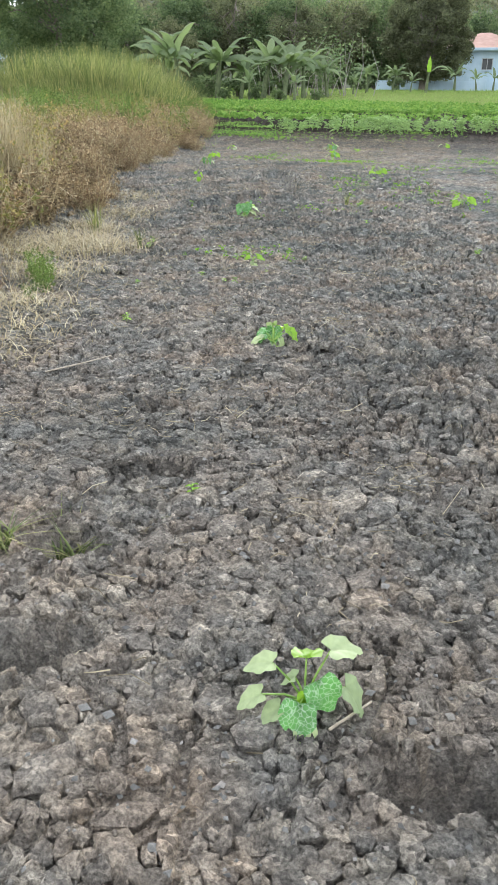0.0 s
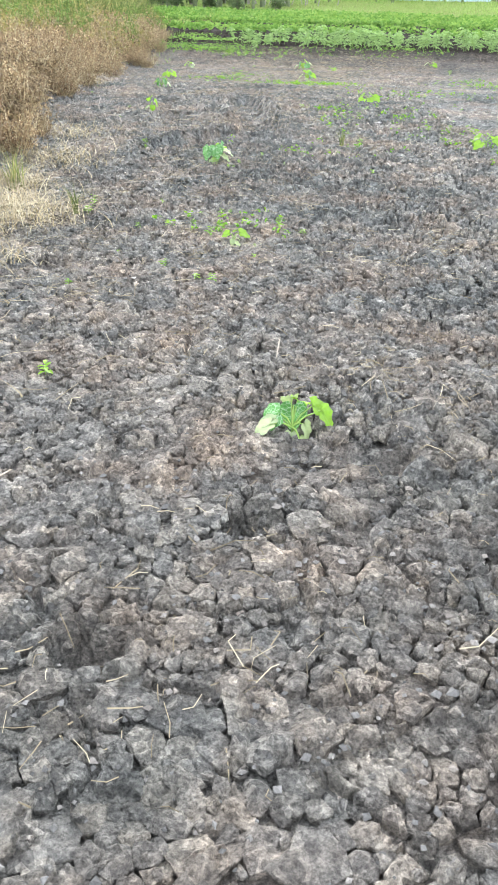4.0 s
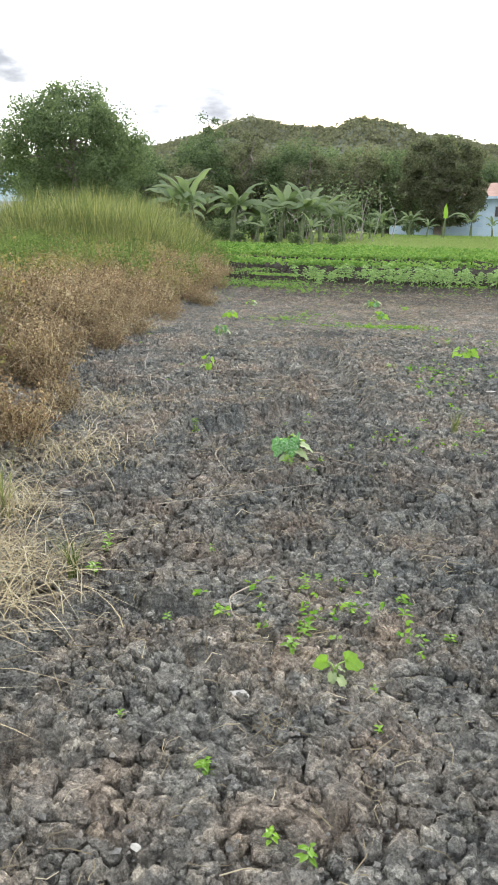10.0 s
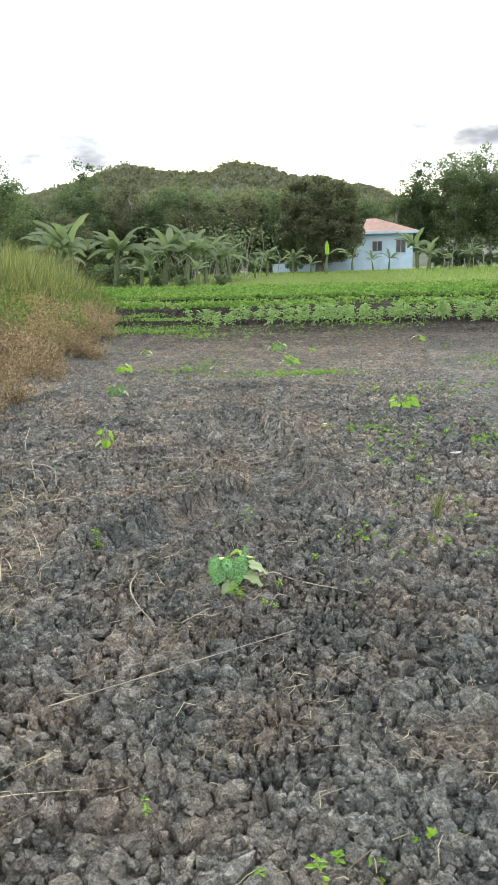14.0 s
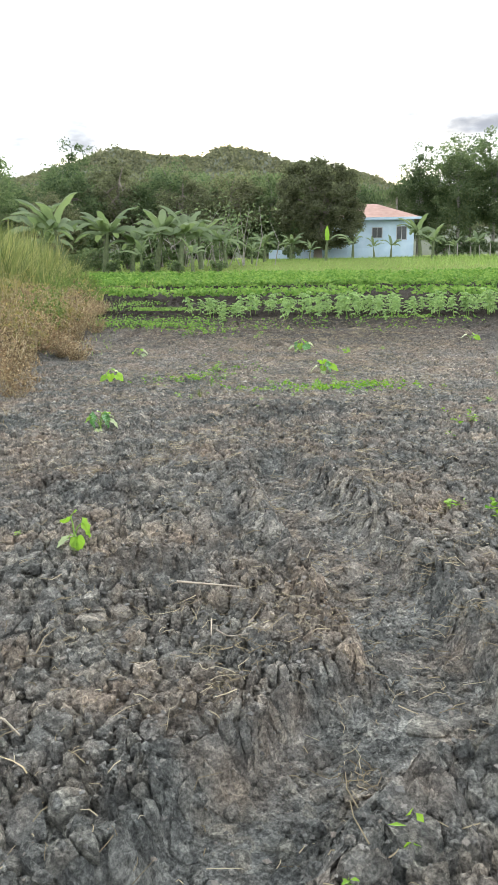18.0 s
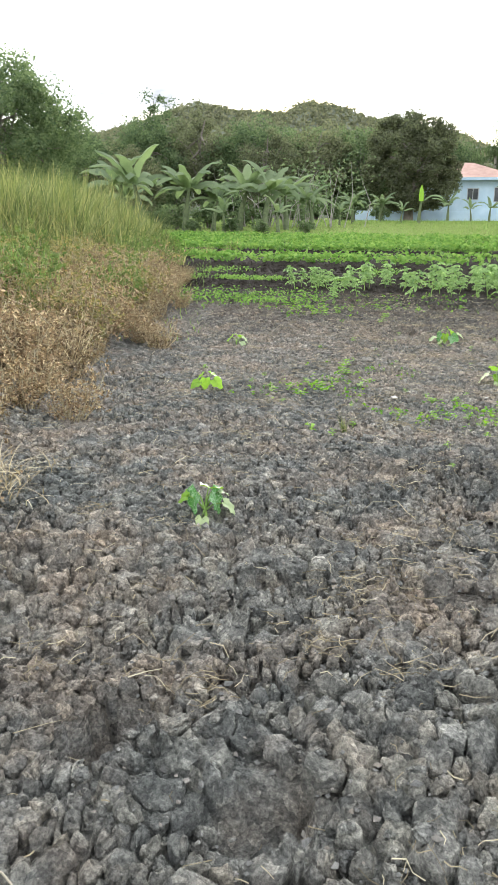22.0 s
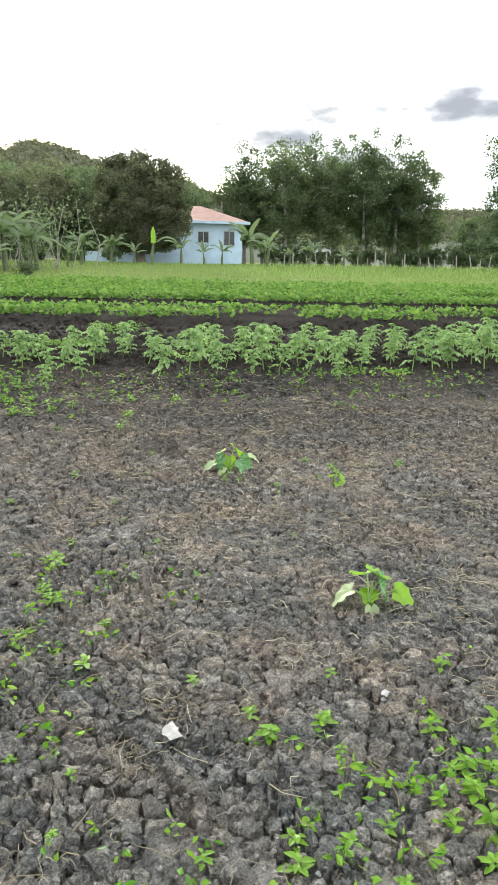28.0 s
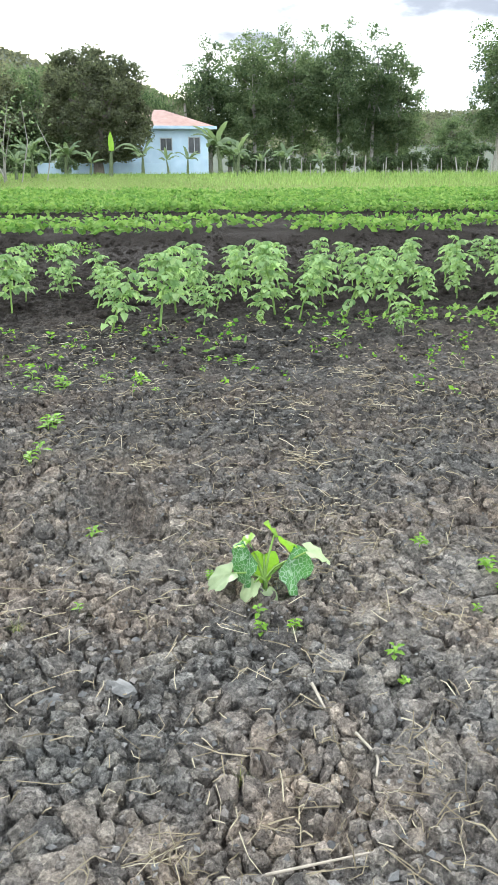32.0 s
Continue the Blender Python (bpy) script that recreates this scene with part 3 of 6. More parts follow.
def build_ground():
    ys = np.concatenate([-grow(0.3, 900, 0.1, 1.25)[::-1], np.arange(-0.2, 28.0, 0.034), grow(28.0, 1500, 0.06, 1.05)])
    us = np.concatenate([-grow(4.6, 1200, 0.05, 1.11)[::-1], np.arange(-4.57, -3.0, 0.042), np.arange(-3.0, -1.8, 0.06), np.arange(-1.8, 1.8, 0.04), np.arange(1.8, 3.0, 0.06), np.arange(3.0, 4.58, 0.042), grow(4.6, 1200, 0.05, 1.11)])
    gx, gy = us[None, :] + field_mid(ys)[:, None], np.repeat(ys[:, None], len(us), 1)
    gz = ground_z(gx, gy)
    # below the built clods lies the firm bottom of the gaps
    side = np.where(gy > CLOD_SIDE_FROM, CLOD_HALF, 1.5)
    inner = smooth(side + 0.02, side - 0.10, np.abs(gx - field_mid(gy))) * smooth(CLOD_FROM - 0.02, CLOD_FROM + 0.1, gy) * smooth(CLOD_TO + 0.02, CLOD_TO - 0.1, gy)
    dip, flat, hole = dips(gx, gy)
    loose = looseness(gx, gy)
    floor = ground_base(gx, gy) + dip - (0.020 + 0.030 * loose) * (1 - 0.85 * flat) + 0.012 * (fbm(gx * 30, gy * 30, 70, 2) - 0.4)
    gz = gz * (1 - inner) + floor * inner
    h, w = gx.shape
    i = np.arange(h * w).reshape(h, w)
    faces = np.stack([i[:-1, :-1], i[:-1, 1:], i[1:, 1:], i[1:, :-1]], -1).reshape(-1, 4)
    ob = new("ground", mesh_np("ground", np.stack([gx, gy, gz], -1).reshape(-1, 3), faces, M_SOIL, True))
    return tagged(ob, "cracked grey clay soil of a ploughed field, cloddy and dry", "ground", kind="structure")


ground = build_ground()


def build_clods(name, label, inner, outer, first, K, RINGS, single):
    """The clods along the way: each fills its cell of the net up to a narrow gap, with a rough top and steep sides."""
    rng = np.random.default_rng(55)
    ang = np.arange(K) * 2 * math.pi / K
    e = np.stack([np.cos(ang), np.sin(ang)], -1)
    tri = [(0, 1 + k, 1 + (k + 1) % K) for k in range(K)]
    for r in range(len(RINGS) - 1):
        for k in range(K):
            a, b, c, d = 1 + r * K + k, 1 + r * K + (k + 1) % K, 1 + (r + 1) * K + (k + 1) % K, 1 + (r + 1) * K + k
            tri += [(a, d, c), (a, c, b)]
    tri = np.array(tri)
    verts, faces, total = [], [], 0
    for level, (size, seed, firm, high) in enumerate(LEVELS):
        iy = np.arange(int(first * size) - 2, int(CLOD_TO * size) + 3)
        ix = np.arange(int(-8.6 * size), int(2.8 * size))
        I, J = [q.ravel().astype(float) for q in np.meshgrid(ix, iy)]
        px, py = I + hash2(I, J, seed), J + hash2(I, J, seed + 1)
        cx, cy = unbend(px / size, py / size)
        off = np.abs(cx - field_mid(cy))
        keep = (off < outer) & (off >= inner) & (cy > first) & (cy < CLOD_TO)
        I, J, px, py, cx, cy = [q[keep] for q in (I, J, px, py, cx, cy)]
        loose = looseness(cx, cy)
        big = cells(px * LEVELS[0][0] / size, py * LEVELS[0][0] / size, LEVELS[0][1])[2]
        dip, flat, hole = dips(cx, cy)
        keep = (fine_here(big, loose) == (level == 1)) & (hole < 0.35)
        I, J, px, py, cx, cy, loose, flat = [q[keep] for q in (I, J, px, py, cx, cy, loose, flat)]
        who = hash2(I, J, seed + 2)
        n = len(I)
        reach = np.full((n, K), 0.95)
        for ox in range(-2, 3):
            for oy in range(-2, 3):
                if ox or oy:
                    dx, dy = I + ox + hash2(I + ox, J + oy, seed) - px, J + oy + hash2(I + ox, J + oy, seed + 1) - py
                    along = dx[:, None] * e[None, :, 0] + dy[:, None] * e[None, :, 1]
                    reach = np.minimum(reach, (dx * dx + dy * dy)[:, None] / (2 * np.maximum(along, 1e-4)))
        mean = (np.roll(reach, 1, 1) + np.roll(reach, -1, 1)) / 2
        reach = np.minimum(reach, 1.3 * mean) / size
        gap = -0.0065 + 0.003 * loose + 0.0100 * smooth(0.30, 0.60, fbm(cx * 2.6, cy * 2.6, 44, 3)) * (0.45 + 0.55 * loose) + 0.003 * rng.uniform(-1, 1, n)
        reach = np.maximum(reach - gap[:, None], 0.25 * reach) * (1 + 0.10 * rng.normal(size=(n, K)))
        amp = (firm + high * loose) * (1 - 0.75 * flat)
        tilt = rng.normal(size=(n, 2)) * (0.02 + 0.20 * loose[:, None]) * (1 - 0.7 * flat[:, None])
        X, Y, top = [px[:, None] / size], [py[:, None] / size], [clod_top(0.0, who, amp)[:, None]]
        last = len(RINGS) - 1
        for k, u in enumerate(RINGS):
            rr = reach * u * (1 if k >= last - 1 else 1 + 0.14 * rng.normal(size=(n, K)))
            X.append(px[:, None] / size + rr * e[:, 0])
            Y.append(py[:, None] / size + rr * e[:, 1])
            h = clod_top(u, who, amp)[:, None] * np.ones((1, K))
            if k == last:
                h = -0.6 * amp[:, None] - 0.022 + 0 * h
            else:
                h = h - {last - 2: 0.04, last - 1: 0.26}.get(k, 0.0) * (amp[:, None] + 0.012 * loose[:, None]) + (0.0026 + 0.12 * amp[:, None]) * rng.normal(size=(n, K))
            top.append(h)
        X, Y, top = np.concatenate(X, 1), np.concatenate(Y, 1), np.concatenate(top, 1)
        x, y = unbend(X, Y)
        lean = tilt[:, :1] * (x - cx[:, None]) + tilt[:, 1:] * (y - cy[:, None])
        rough = (0.022 + 0.014 * loose[:, None]) * (fbm(x * 34, y * 34, 70, 2) - 0.4) + 0.030 * (fbm(x * 11, y * 11, 71, 2) - 0.4) * (0.25 + 0.75 * loose[:, None])
        v = np.stack([x, y, ground_base(x, y) + dips(x, y)[0] + top + lean + rough - 0.055 * crack(x, y) * (1 - 0.6 * loose[:, None])], -1)
        m = v.shape[1]
        # large clods beside the way stand for themselves
        alone = np.zeros(n, bool)
        if level == 0 and single:
            order = np.argsort(np.abs(cx - field_mid(cy) - 0.1) + 3 * ((cy < 4.2) | (cy > 9.5)))[:single]
            alone[order] = True
            for k in order:
                child("clod", mesh_np("clod", v[k], tri, M_CLOD, False), ground)
        rest = v[~alone]
        verts.append(rest.reshape(-1, 3))
        faces.append((np.arange(len(rest))[:, None, None] * m + tri[None]).reshape(-1, 3) + total)
        total += len(rest) * m
    ob = new(name, mesh_np(name, np.concatenate(verts), np.concatenate(faces), M_CLOD, False))
    return tagged(ob, label, "soil", kind="stuff")


build_clods("clods", "rough clods of dry grey clay with narrow gaps between", 0.0, 1.5, CLOD_FROM, 9, (0.42, 0.78, 0.98, 0.94), 280)
build_clods("field_clods", "broken clods of dry grey clay beside the way", 1.5, CLOD_HALF, CLOD_SIDE_FROM, 6, (0.6, 0.94, 0.92), 0)


# ---------------------------------------------------------------- hills
def build_hill(name, label, line, depth, y0, seed):
    """A wooded ridge: its crest follows a line of x and height at y0."""
    rng = np.random.default_rng(seed)
    xs = np.linspace(line[0][0], line[-1][0], 260)
    crest = np.interp(xs, [p[0] for p in line], [p[1] for p in line]) + 1.6 * (fbm(xs * 0.08, xs * 0 + 3, seed, 4) - 0.5)
    us = np.linspace(0, 1, 40)
    gx = np.repeat(xs[None], 40, 0)
    gy = y0 - depth + us[:, None] * depth + 0 * gx
    gz = crest[None] * (us[:, None] ** 0.8) + 5 * (fbm(gx * 0.05, gy * 0.05, seed + 9, 3) - 0.5) * (1 - us[:, None]) * us[:, None] * 4 - 2 * (us[:, None] < 0.01)
    back = np.stack([xs, np.full_like(xs, y0 + depth), np.full_like(xs, -3.0)], -1)
    v = np.concatenate([np.stack([gx, gy, gz], -1).reshape(-1, 3), back])
    i = np.arange(41 * 260).reshape(41, 260)
    ob = new(name, mesh_np(name, v, np.stack([i[:-1, :-1], i[:-1, 1:], i[1:, 1:], i[1:, :-1]], -1).reshape(-1, 4), M_HILL, True))
    tagged(ob, label, "hill", kind="structure")
    # woods on the slope, distance haze tinted into their leaf colour
    n = 4200
    px, pu = rng.uniform(xs[2], xs[-3], n), rng.uniform(0.15, 1.0, n) ** 0.6
    pz = np.interp(px, xs, crest) * pu**0.8
    py = y0 - depth + pu * depth
    size = rng.uniform(1.5, 3.6, n)
    size[pu > 0.96] *= 0.62
    k = 15
    off = rng.normal(size=(n, k, 3))
    off /= np.linalg.norm(off, axis=2)[..., None]
    off *= rng.uniform(0.6, 1.0, (n, k, 1)) * (1, 1, 0.85)
    c = np.stack([px, py, pz], -1)[:, None] + off * size[:, None, None]
    pile = Pile()
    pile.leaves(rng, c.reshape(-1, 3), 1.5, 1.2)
    woods = new(name.replace("hill", "woods"), pile.mesh("hill_woods", M_HAZYWOOD))
    return tagged(woods, "dark woods covering a distant hillside, leaf colour paled for haze", "woods", kind="stuff")


build_hill("hill_1", "long wooded hill behind the field, hazy in the evening", [(-300, 34), (-219, 43), (-185, 44), (-152, 51), (-137, 57), (-111, 52), (-92, 50.5), (-80, 55), (-63, 53.5), (-50, 48), (-33, 46), (-4, 39), (30, 24), (60, 14), (90, 6)], 150, 410, 5)
build_hill("hill_2", "low distant wooded hill beyond the trees", [(20, 8), (80, 24), (130, 29), (160, 31), (230, 27), (330, 34), (420, 20)], 120, 420, 6)


# ---------------------------------------------------------------- trees
def crown_points(rng, clumps, per, size, clump, hollow=0.55):
    """Leaf places in uneven clumps spread through an ellipsoid of the given half axes."""
    c = rng.normal(size=(clumps, 3))
    c /= np.linalg.norm(c, axis=1)[:, None]
    c *= (rng.uniform(hollow, 1.0, clumps) * rng.uniform(0.82, 1.12, clumps))[:, None]
    c[:, 2] = np.where(c[:, 2] < -0.75, -0.75, c[:, 2])
    c *= size
    o = rng.normal(size=(clumps, per, 3))
    o /= np.linalg.norm(o, axis=2)[..., None]
    o *= rng.uniform(0.3, 1.0, (clumps, per, 1)) * rng.uniform(0.6, 1.3, (clumps, 1, 1)) * clump
    o[..., 2] *= 0.75
    return c, (c[:, None] + o).reshape(-1, 3)


def make_tree(name, seed, height, spread, trunk, leaf, material, bark, clumps=90, per=70, clump=0.9, bare=0.25, hollow=0.5, up=None):
    """A tree: tapered trunk with limbs, and a crown of leaf clumps."""
    rng = np.random.default_rng(seed)
    root = new(name)
    top = height * (1 - bare)
    centre = np.array([0, 0, height * bare + top / 2])
    cl, pts = crown_points(rng, clumps, per, np.array([spread, spread, top / 2]) * 0.88, clump, hollow)
    wood = Pile()
    line = [np.array([0, 0, -0.2])]
    for k in range(1, 7):
        line.append(np.array([rng.normal() * trunk * 0.5 * k / 3, rng.normal() * trunk * 0.5 * k / 3, height * 0.86 * k / 6]))
    wood.tube(line, [trunk * (1.25 if k == 0 else 1) * (1 - 0.14 * k) for k in range(7)], 8)
    for c in cl[:: max(1, clumps // 26)]:
        u = rng.uniform(0.3, 0.85)
        a = np.array([np.interp(u * 6, range(7), [p[j] for p in line]) for j in range(3)])
        b = c * 0.92 + centre
        m = (a + b) / 2 + rng.normal(size=3) * 0.15 + (0, 0, 0.25)
        wood.tube([a, m, b], [trunk * 0.33, trunk * 0.2, trunk * 0.06], 5)
    child("trunk", wood.mesh("trunk", bark, True), root)
    crown = Pile()
    crown.leaves(rng, pts + centre, leaf, leaf * 0.6)
    child("crown", crown.mesh("crown", material), root)
    return root


def zat(x, y):
    return float(ground_base(np.array(x, float), np.array(y, float)))


def stand(ob, x, y, turn=0.0, scale=1.0, sink=0.0):
    ob.matrix_basis = pose(x, y, zat(x, y) - sink, 0, 0, turn) @ Matrix.Scale(scale, 4)
    return ob


def again(ob, x, y, turn=0.0, scale=1.0, sink=0.0):
    c = copy_thing(ob, pose(x, y, zat(x, y) - sink, 0, 0, turn))
    c.scale = (scale, scale, scale)
    return c


LEFT_TREE = tagged(stand(make_tree("broadleaf_tree", 11, 12.8, 7.8, 0.4, 0.27, M_TREE, M_BARK, 210, 190, 1.35, 0.02), -37.5, 64), "large dense broadleaf tree behind tall grass", "tree", "trees round the field")
t2 = tagged(stand(make_tree("broadleaf_tree", 12, 10.0, 4.2, 0.22, 0.36, M_TREE, M_PALEBARK, 70, 34, 1.1, 0.2, 0.3), -48.5, 68), "thin-leaved tree with pale bark beside the large tree", "tree", "trees round the field")
MANGO = tagged(stand(make_tree("mango_tree", 13, 9.6, 4.7, 0.4, 0.25, M_TREED, M_BARK, 260, 150, 0.8, -0.04, 0.78), -8.9, 83), "round dense dark green mango tree beside the house", "tree", "trees round the field")
BACK = []
for k, (h, s, x, y) in enumerate([(10.5, 5.0, -36, 88), (11.5, 4.8, -31, 92), (10.8, 5.2, -25, 90), (10.0, 5.0, -19, 93), (10.2, 4.8, -15, 95)]):
    tr = make_tree("broadleaf_tree", 20 + k, h, s, 0.28, 0.30, M_TREED if k % 2 else M_TREE, M_BARK, 110, 115, 1.2, -0.02, 0.5)
    BACK.append(tagged(stand(tr, x, y), "dark broadleaf tree in the wooded edge of the field", "tree", "trees round the field"))
for k, (j, x, y, s) in enumerate([(0, -43, 82, 0.95), (2, -46, 96, 1.0), (1, -52, 100, 1.1), (3, -28, 100, 1.1), (4, -21, 102, 1.1), (2, -11, 100, 1.05), (0, -56, 88, 0.9), (3, -34, 80, 0.72), (4, -62, 105, 1.1), (1, -22, 84, 0.75)]):
    again(BACK[j], x, y, 67 * k + 20, s)
for k, (j, x, y, s) in enumerate([(3, -40, 108, 1.15), (1, -33, 112, 1.05), (2, -26, 110, 1.1), (4, -17.5, 108, 1.05), (0, -12.5, 112, 1.0), (1, -48, 112, 1.1), (2, -5.5, 112, 0.95)]):
    again(BACK[j], x, y, 41 * k + 9, s)
TALL = []
for k, (h, s, x, y) in enumerate([(13.2, 3.3, 1.2, 99), (14.6, 3.4, 5.3, 97), (14.0, 3.4, 9.2, 98), (14.8, 3.6, 13.6, 97), (14.0, 3.4, 17.3, 98), (12.3, 3.3, 20.2, 99)]):
    tr = make_tree("tall_tree", 40 + k, h, s, 0.2, 0.26, M_TREE, M_PALEBARK, 150, 90, 0.95, 0.0, 0.3)
    TALL.append(tagged(stand(tr, x, y), "tall slender tree with dark glossy leaves in a row", "tree", "row of tall trees"))
for k, (j, x, y, s) in enumerate([(0, 3.5, 103, 0.95), (2, 7.4, 104, 1.0), (4, 11.5, 103, 1.0), (1, 15.6, 104, 0.95), (5, 19, 104, 0.9), (1, 24.2, 84, 0.95), (2, 29, 88, 0.9), (0, -38.7, 98, 1.12)]):
    again(TALL[j], x, y, 50 * k + 15, s)
for k, (j, x, y, s) in enumerate([(3, 23.5, 118, 0.6), (0, 27, 125, 0.6), (4, 31, 112, 0.7), (2, 36, 100, 0.8), (1, 42, 110, 1.0)]):
    again(BACK[j], x, y, 80 * k, s)


# ---------------------------------------------------------------- house
def box(bm, x0, x1, y0, y1, z0, z1):
    vs = [bm.verts.new((x, y, z)) for z in (z0, z1) for x, y in ((x0, y0), (x1, y0), (x1, y1), (x0, y1))]
    for f in ((0, 3, 2, 1), (4, 5, 6, 7), (0, 1, 5, 4), (1, 2, 6, 5), (2, 3, 7, 6), (3, 0, 4, 7)):
        bm.faces.new([vs[k] for k in f])
    return bm


M_WALL = plain_mat("pale_blue_wall_paint", (0.38, 0.52, 0.66), (0.50, 0.62, 0.74), 1.2, 0.85, 0.05)
M_ROOF = plain_mat("terracotta_roof", (0.33, 0.205, 0.17), (0.43, 0.29, 0.245), 2.0, 0.85, 0.2)
M_DARKGLASS = plain_mat("dark_window_glass", (0.02, 0.025, 0.03), (0.05, 0.055, 0.06), 2.0, 0.15, 0.0)
M_FRAME = plain_mat("grey_window_frame", (0.30, 0.32, 0.34), (0.40, 0.42, 0.44), 5.0, 0.6, 0.0)


def build_house():
    house = new("house")
    wall = bmesh.new()
    W, D, H = 8.0, 7.0, 3.75
    holes = [(3.7, 4.8, 1.9, 3.0), (6.2, 7.3, 1.7, 3.1)]
    xs = sorted({0.0, W, *[h[0] for h in holes], *[h[1] for h in holes]})
    zs = sorted({0.0, H, *[h[2] for h in holes], *[h[3] for h in holes]})
    for a, b in zip(xs, xs[1:]):
        for c, d in zip(zs, zs[1:]):
            if not any(h[0] <= a and b <= h[1] and h[2] <= c and d <= h[3] for h in holes):
                box(wall, a, b, 0, 0.18, c, d)
    box(wall, 0, W, D - 0.18, D, 0, H)
    box(wall, 0, 0.18, 0.18, D - 0.18, 0, H)
    box(wall, W - 0.18, W, 0.18, D - 0.18, 0, H)
    bmesh.ops.remove_doubles(wall, verts=wall.verts, dist=0.0005)
    part("wall", wall, M_WALL, house)
    for a, b, c, d in holes:
        fr = bmesh.new()
        for q in ((a, b, c, c + 0.07), (a, b, d - 0.07, d), (a, a + 0.07, c, d), (b - 0.07, b, c, d), ((a + b) / 2 - 0.03, (a + b) / 2 + 0.03, c, d)):
            box(fr, q[0], q[1], -0.03, 0.06, q[2], q[3])
        window = part("window", fr, M_FRAME, house, "dark sliding window with a grey frame")
        part("pane", box(bmesh.new(), a + 0.02, b - 0.02, 0.09, 0.11, c + 0.02, d - 0.02), M_DARKGLASS, window)
        part("sill", box(bmesh.new(), a - 0.08, b + 0.08, -0.1, 0.0, c - 0.09, c - 0.003), M_WALL, window)
    roof = bmesh.new()
    e, ry = 0.65, 1.75
    base = [(-e, -e, H), (W + e, -e, H), (W + e, D + e, H), (-e, D + e, H)]
    lo = [roof.verts.new(p) for p in base]
    hi = [roof.verts.new((x, y, z + 0.16)) for x, y, z in base]
    r0, r1 = roof.verts.new((D / 2, D / 2, H + ry)), roof.verts.new((W - D / 2, D / 2, H + ry))
    roof.faces.new(lo[::-1])
    for k in range(4):
        roof.faces.new([lo[k], lo[(k + 1) % 4], hi[(k + 1) % 4], hi[k]])
    roof.faces.new([hi[0], hi[1], r1, r0])
    roof.faces.new([hi[1], hi[2], r1])
    roof.faces.new([hi[2], hi[3], r0, r1])
    roof.faces.new([hi[3], hi[0], r0])
    part("roof", roof, M_ROOF, house, "faded terracotta hipped roof")
    part("fascia", box(bmesh.new(), -e - 0.03, W + e + 0.03, -e - 0.04, -e - 0.005, H - 0.05, H + 0.2), M_WALL, house)
    return tagged(house, "pale blue rendered house with a terracotta hipped roof", "house")


house = build_house()
house.matrix_basis = pose(-7.6, 90.2, zat(-3, 90), 0, 0, 6)


# ---------------------------------------------------------------- tall grass
def build_tall_grass():
    rng = np.random.default_rng(3)
    m = 1500
    cx, cy = rng.uniform(-34, -8.6, m), 25.0 + 14.0 * rng.uniform(size=m) ** 1.5
    u = cx + 0.28 * (cy - 27)
    tall = np.interp(u, [-30, -24, -20, -18, -14.0, -13.2, -12.3, -11.6], [1.0, 1.3, 2.0, 2.8, 2.75, 2.3, 1.4, 0.4]) * (0.72 + 0.5 * fbm(cx * 0.4, cy * 0.4, 90, 3)) * (0.5 + 0.5 * smooth(25, 27.5, cy)) * rng.uniform(0.85, 1.08, m) * smooth(-10.8, -12.2, cx)
    inside = tall > 0.4
    cx, cy, tall = np.repeat(cx[inside], 46), np.repeat(cy[inside], 46), np.repeat(tall[inside], 46)
    a, r = rng.uniform(0, 6.28, len(cx)), np.abs(rng.normal(size=len(cx))) * 0.17
    x, y = cx + r * np.cos(a), cy + r * np.sin(a)
    height = tall * (1.06 - 0.62 * rng.uniform(size=len(x)) ** 1.3)
    pile = Pile()
    pile.blades(rng, np.stack([x, y, ground_base(x, y) - 0.03], -1), height, 0.036, 0.46, 3, heading=a)
    ob = new("tall_grass", pile.mesh("tall_grass", M_GRASS))
    return tagged(ob, "dense mound of tall yellow-green grass", "grass", kind="stuff")


build_tall_grass()


def zs(x, y):
    """Height of the finished soil at one place."""
    return float(ground_z(np.array([x], float), np.array([y], float))[0])


# ---------------------------------------------------------------- banana plants
def banana_leaf(rng, pile, base, heading, rise, length, width, droop):
    """A long arching blade, folded along its rib, torn at the edge."""
    d = np.array([math.cos(heading), math.sin(heading), 0])
    s = np.array([-math.sin(heading), math.cos(heading), 0])
    n = 9
    v, a, p = [], rise, np.array(base, float)
    for k in range(n + 1):
        u = k / n
        w = width * (math.sin(math.pi * min(1, 0.10 + u * 0.9)) ** 0.6) * (0.12 if u < 0.12 else 1)
        tear = rng.uniform(0.75, 1.0, 2)
        sag = w * rng.uniform(0.15, 0.5)
        v += [p + s * w / 2 * tear[0] - (0, 0, sag), p, p - s * w / 2 * tear[1] - (0, 0, sag)]
        p = p + (d * math.cos(a) + np.array([0, 0, math.sin(a)])) * length / n
        a -= droop / n * (0.4 + 1.2 * u)
    f = []
    for k in range(n):
        f += [(3 * k, 3 * k + 1, 3 * k + 4, 3 * k + 3), (3 * k + 1, 3 * k + 2, 3 * k + 5, 3 * k + 4)]
    pile.add(v, f)


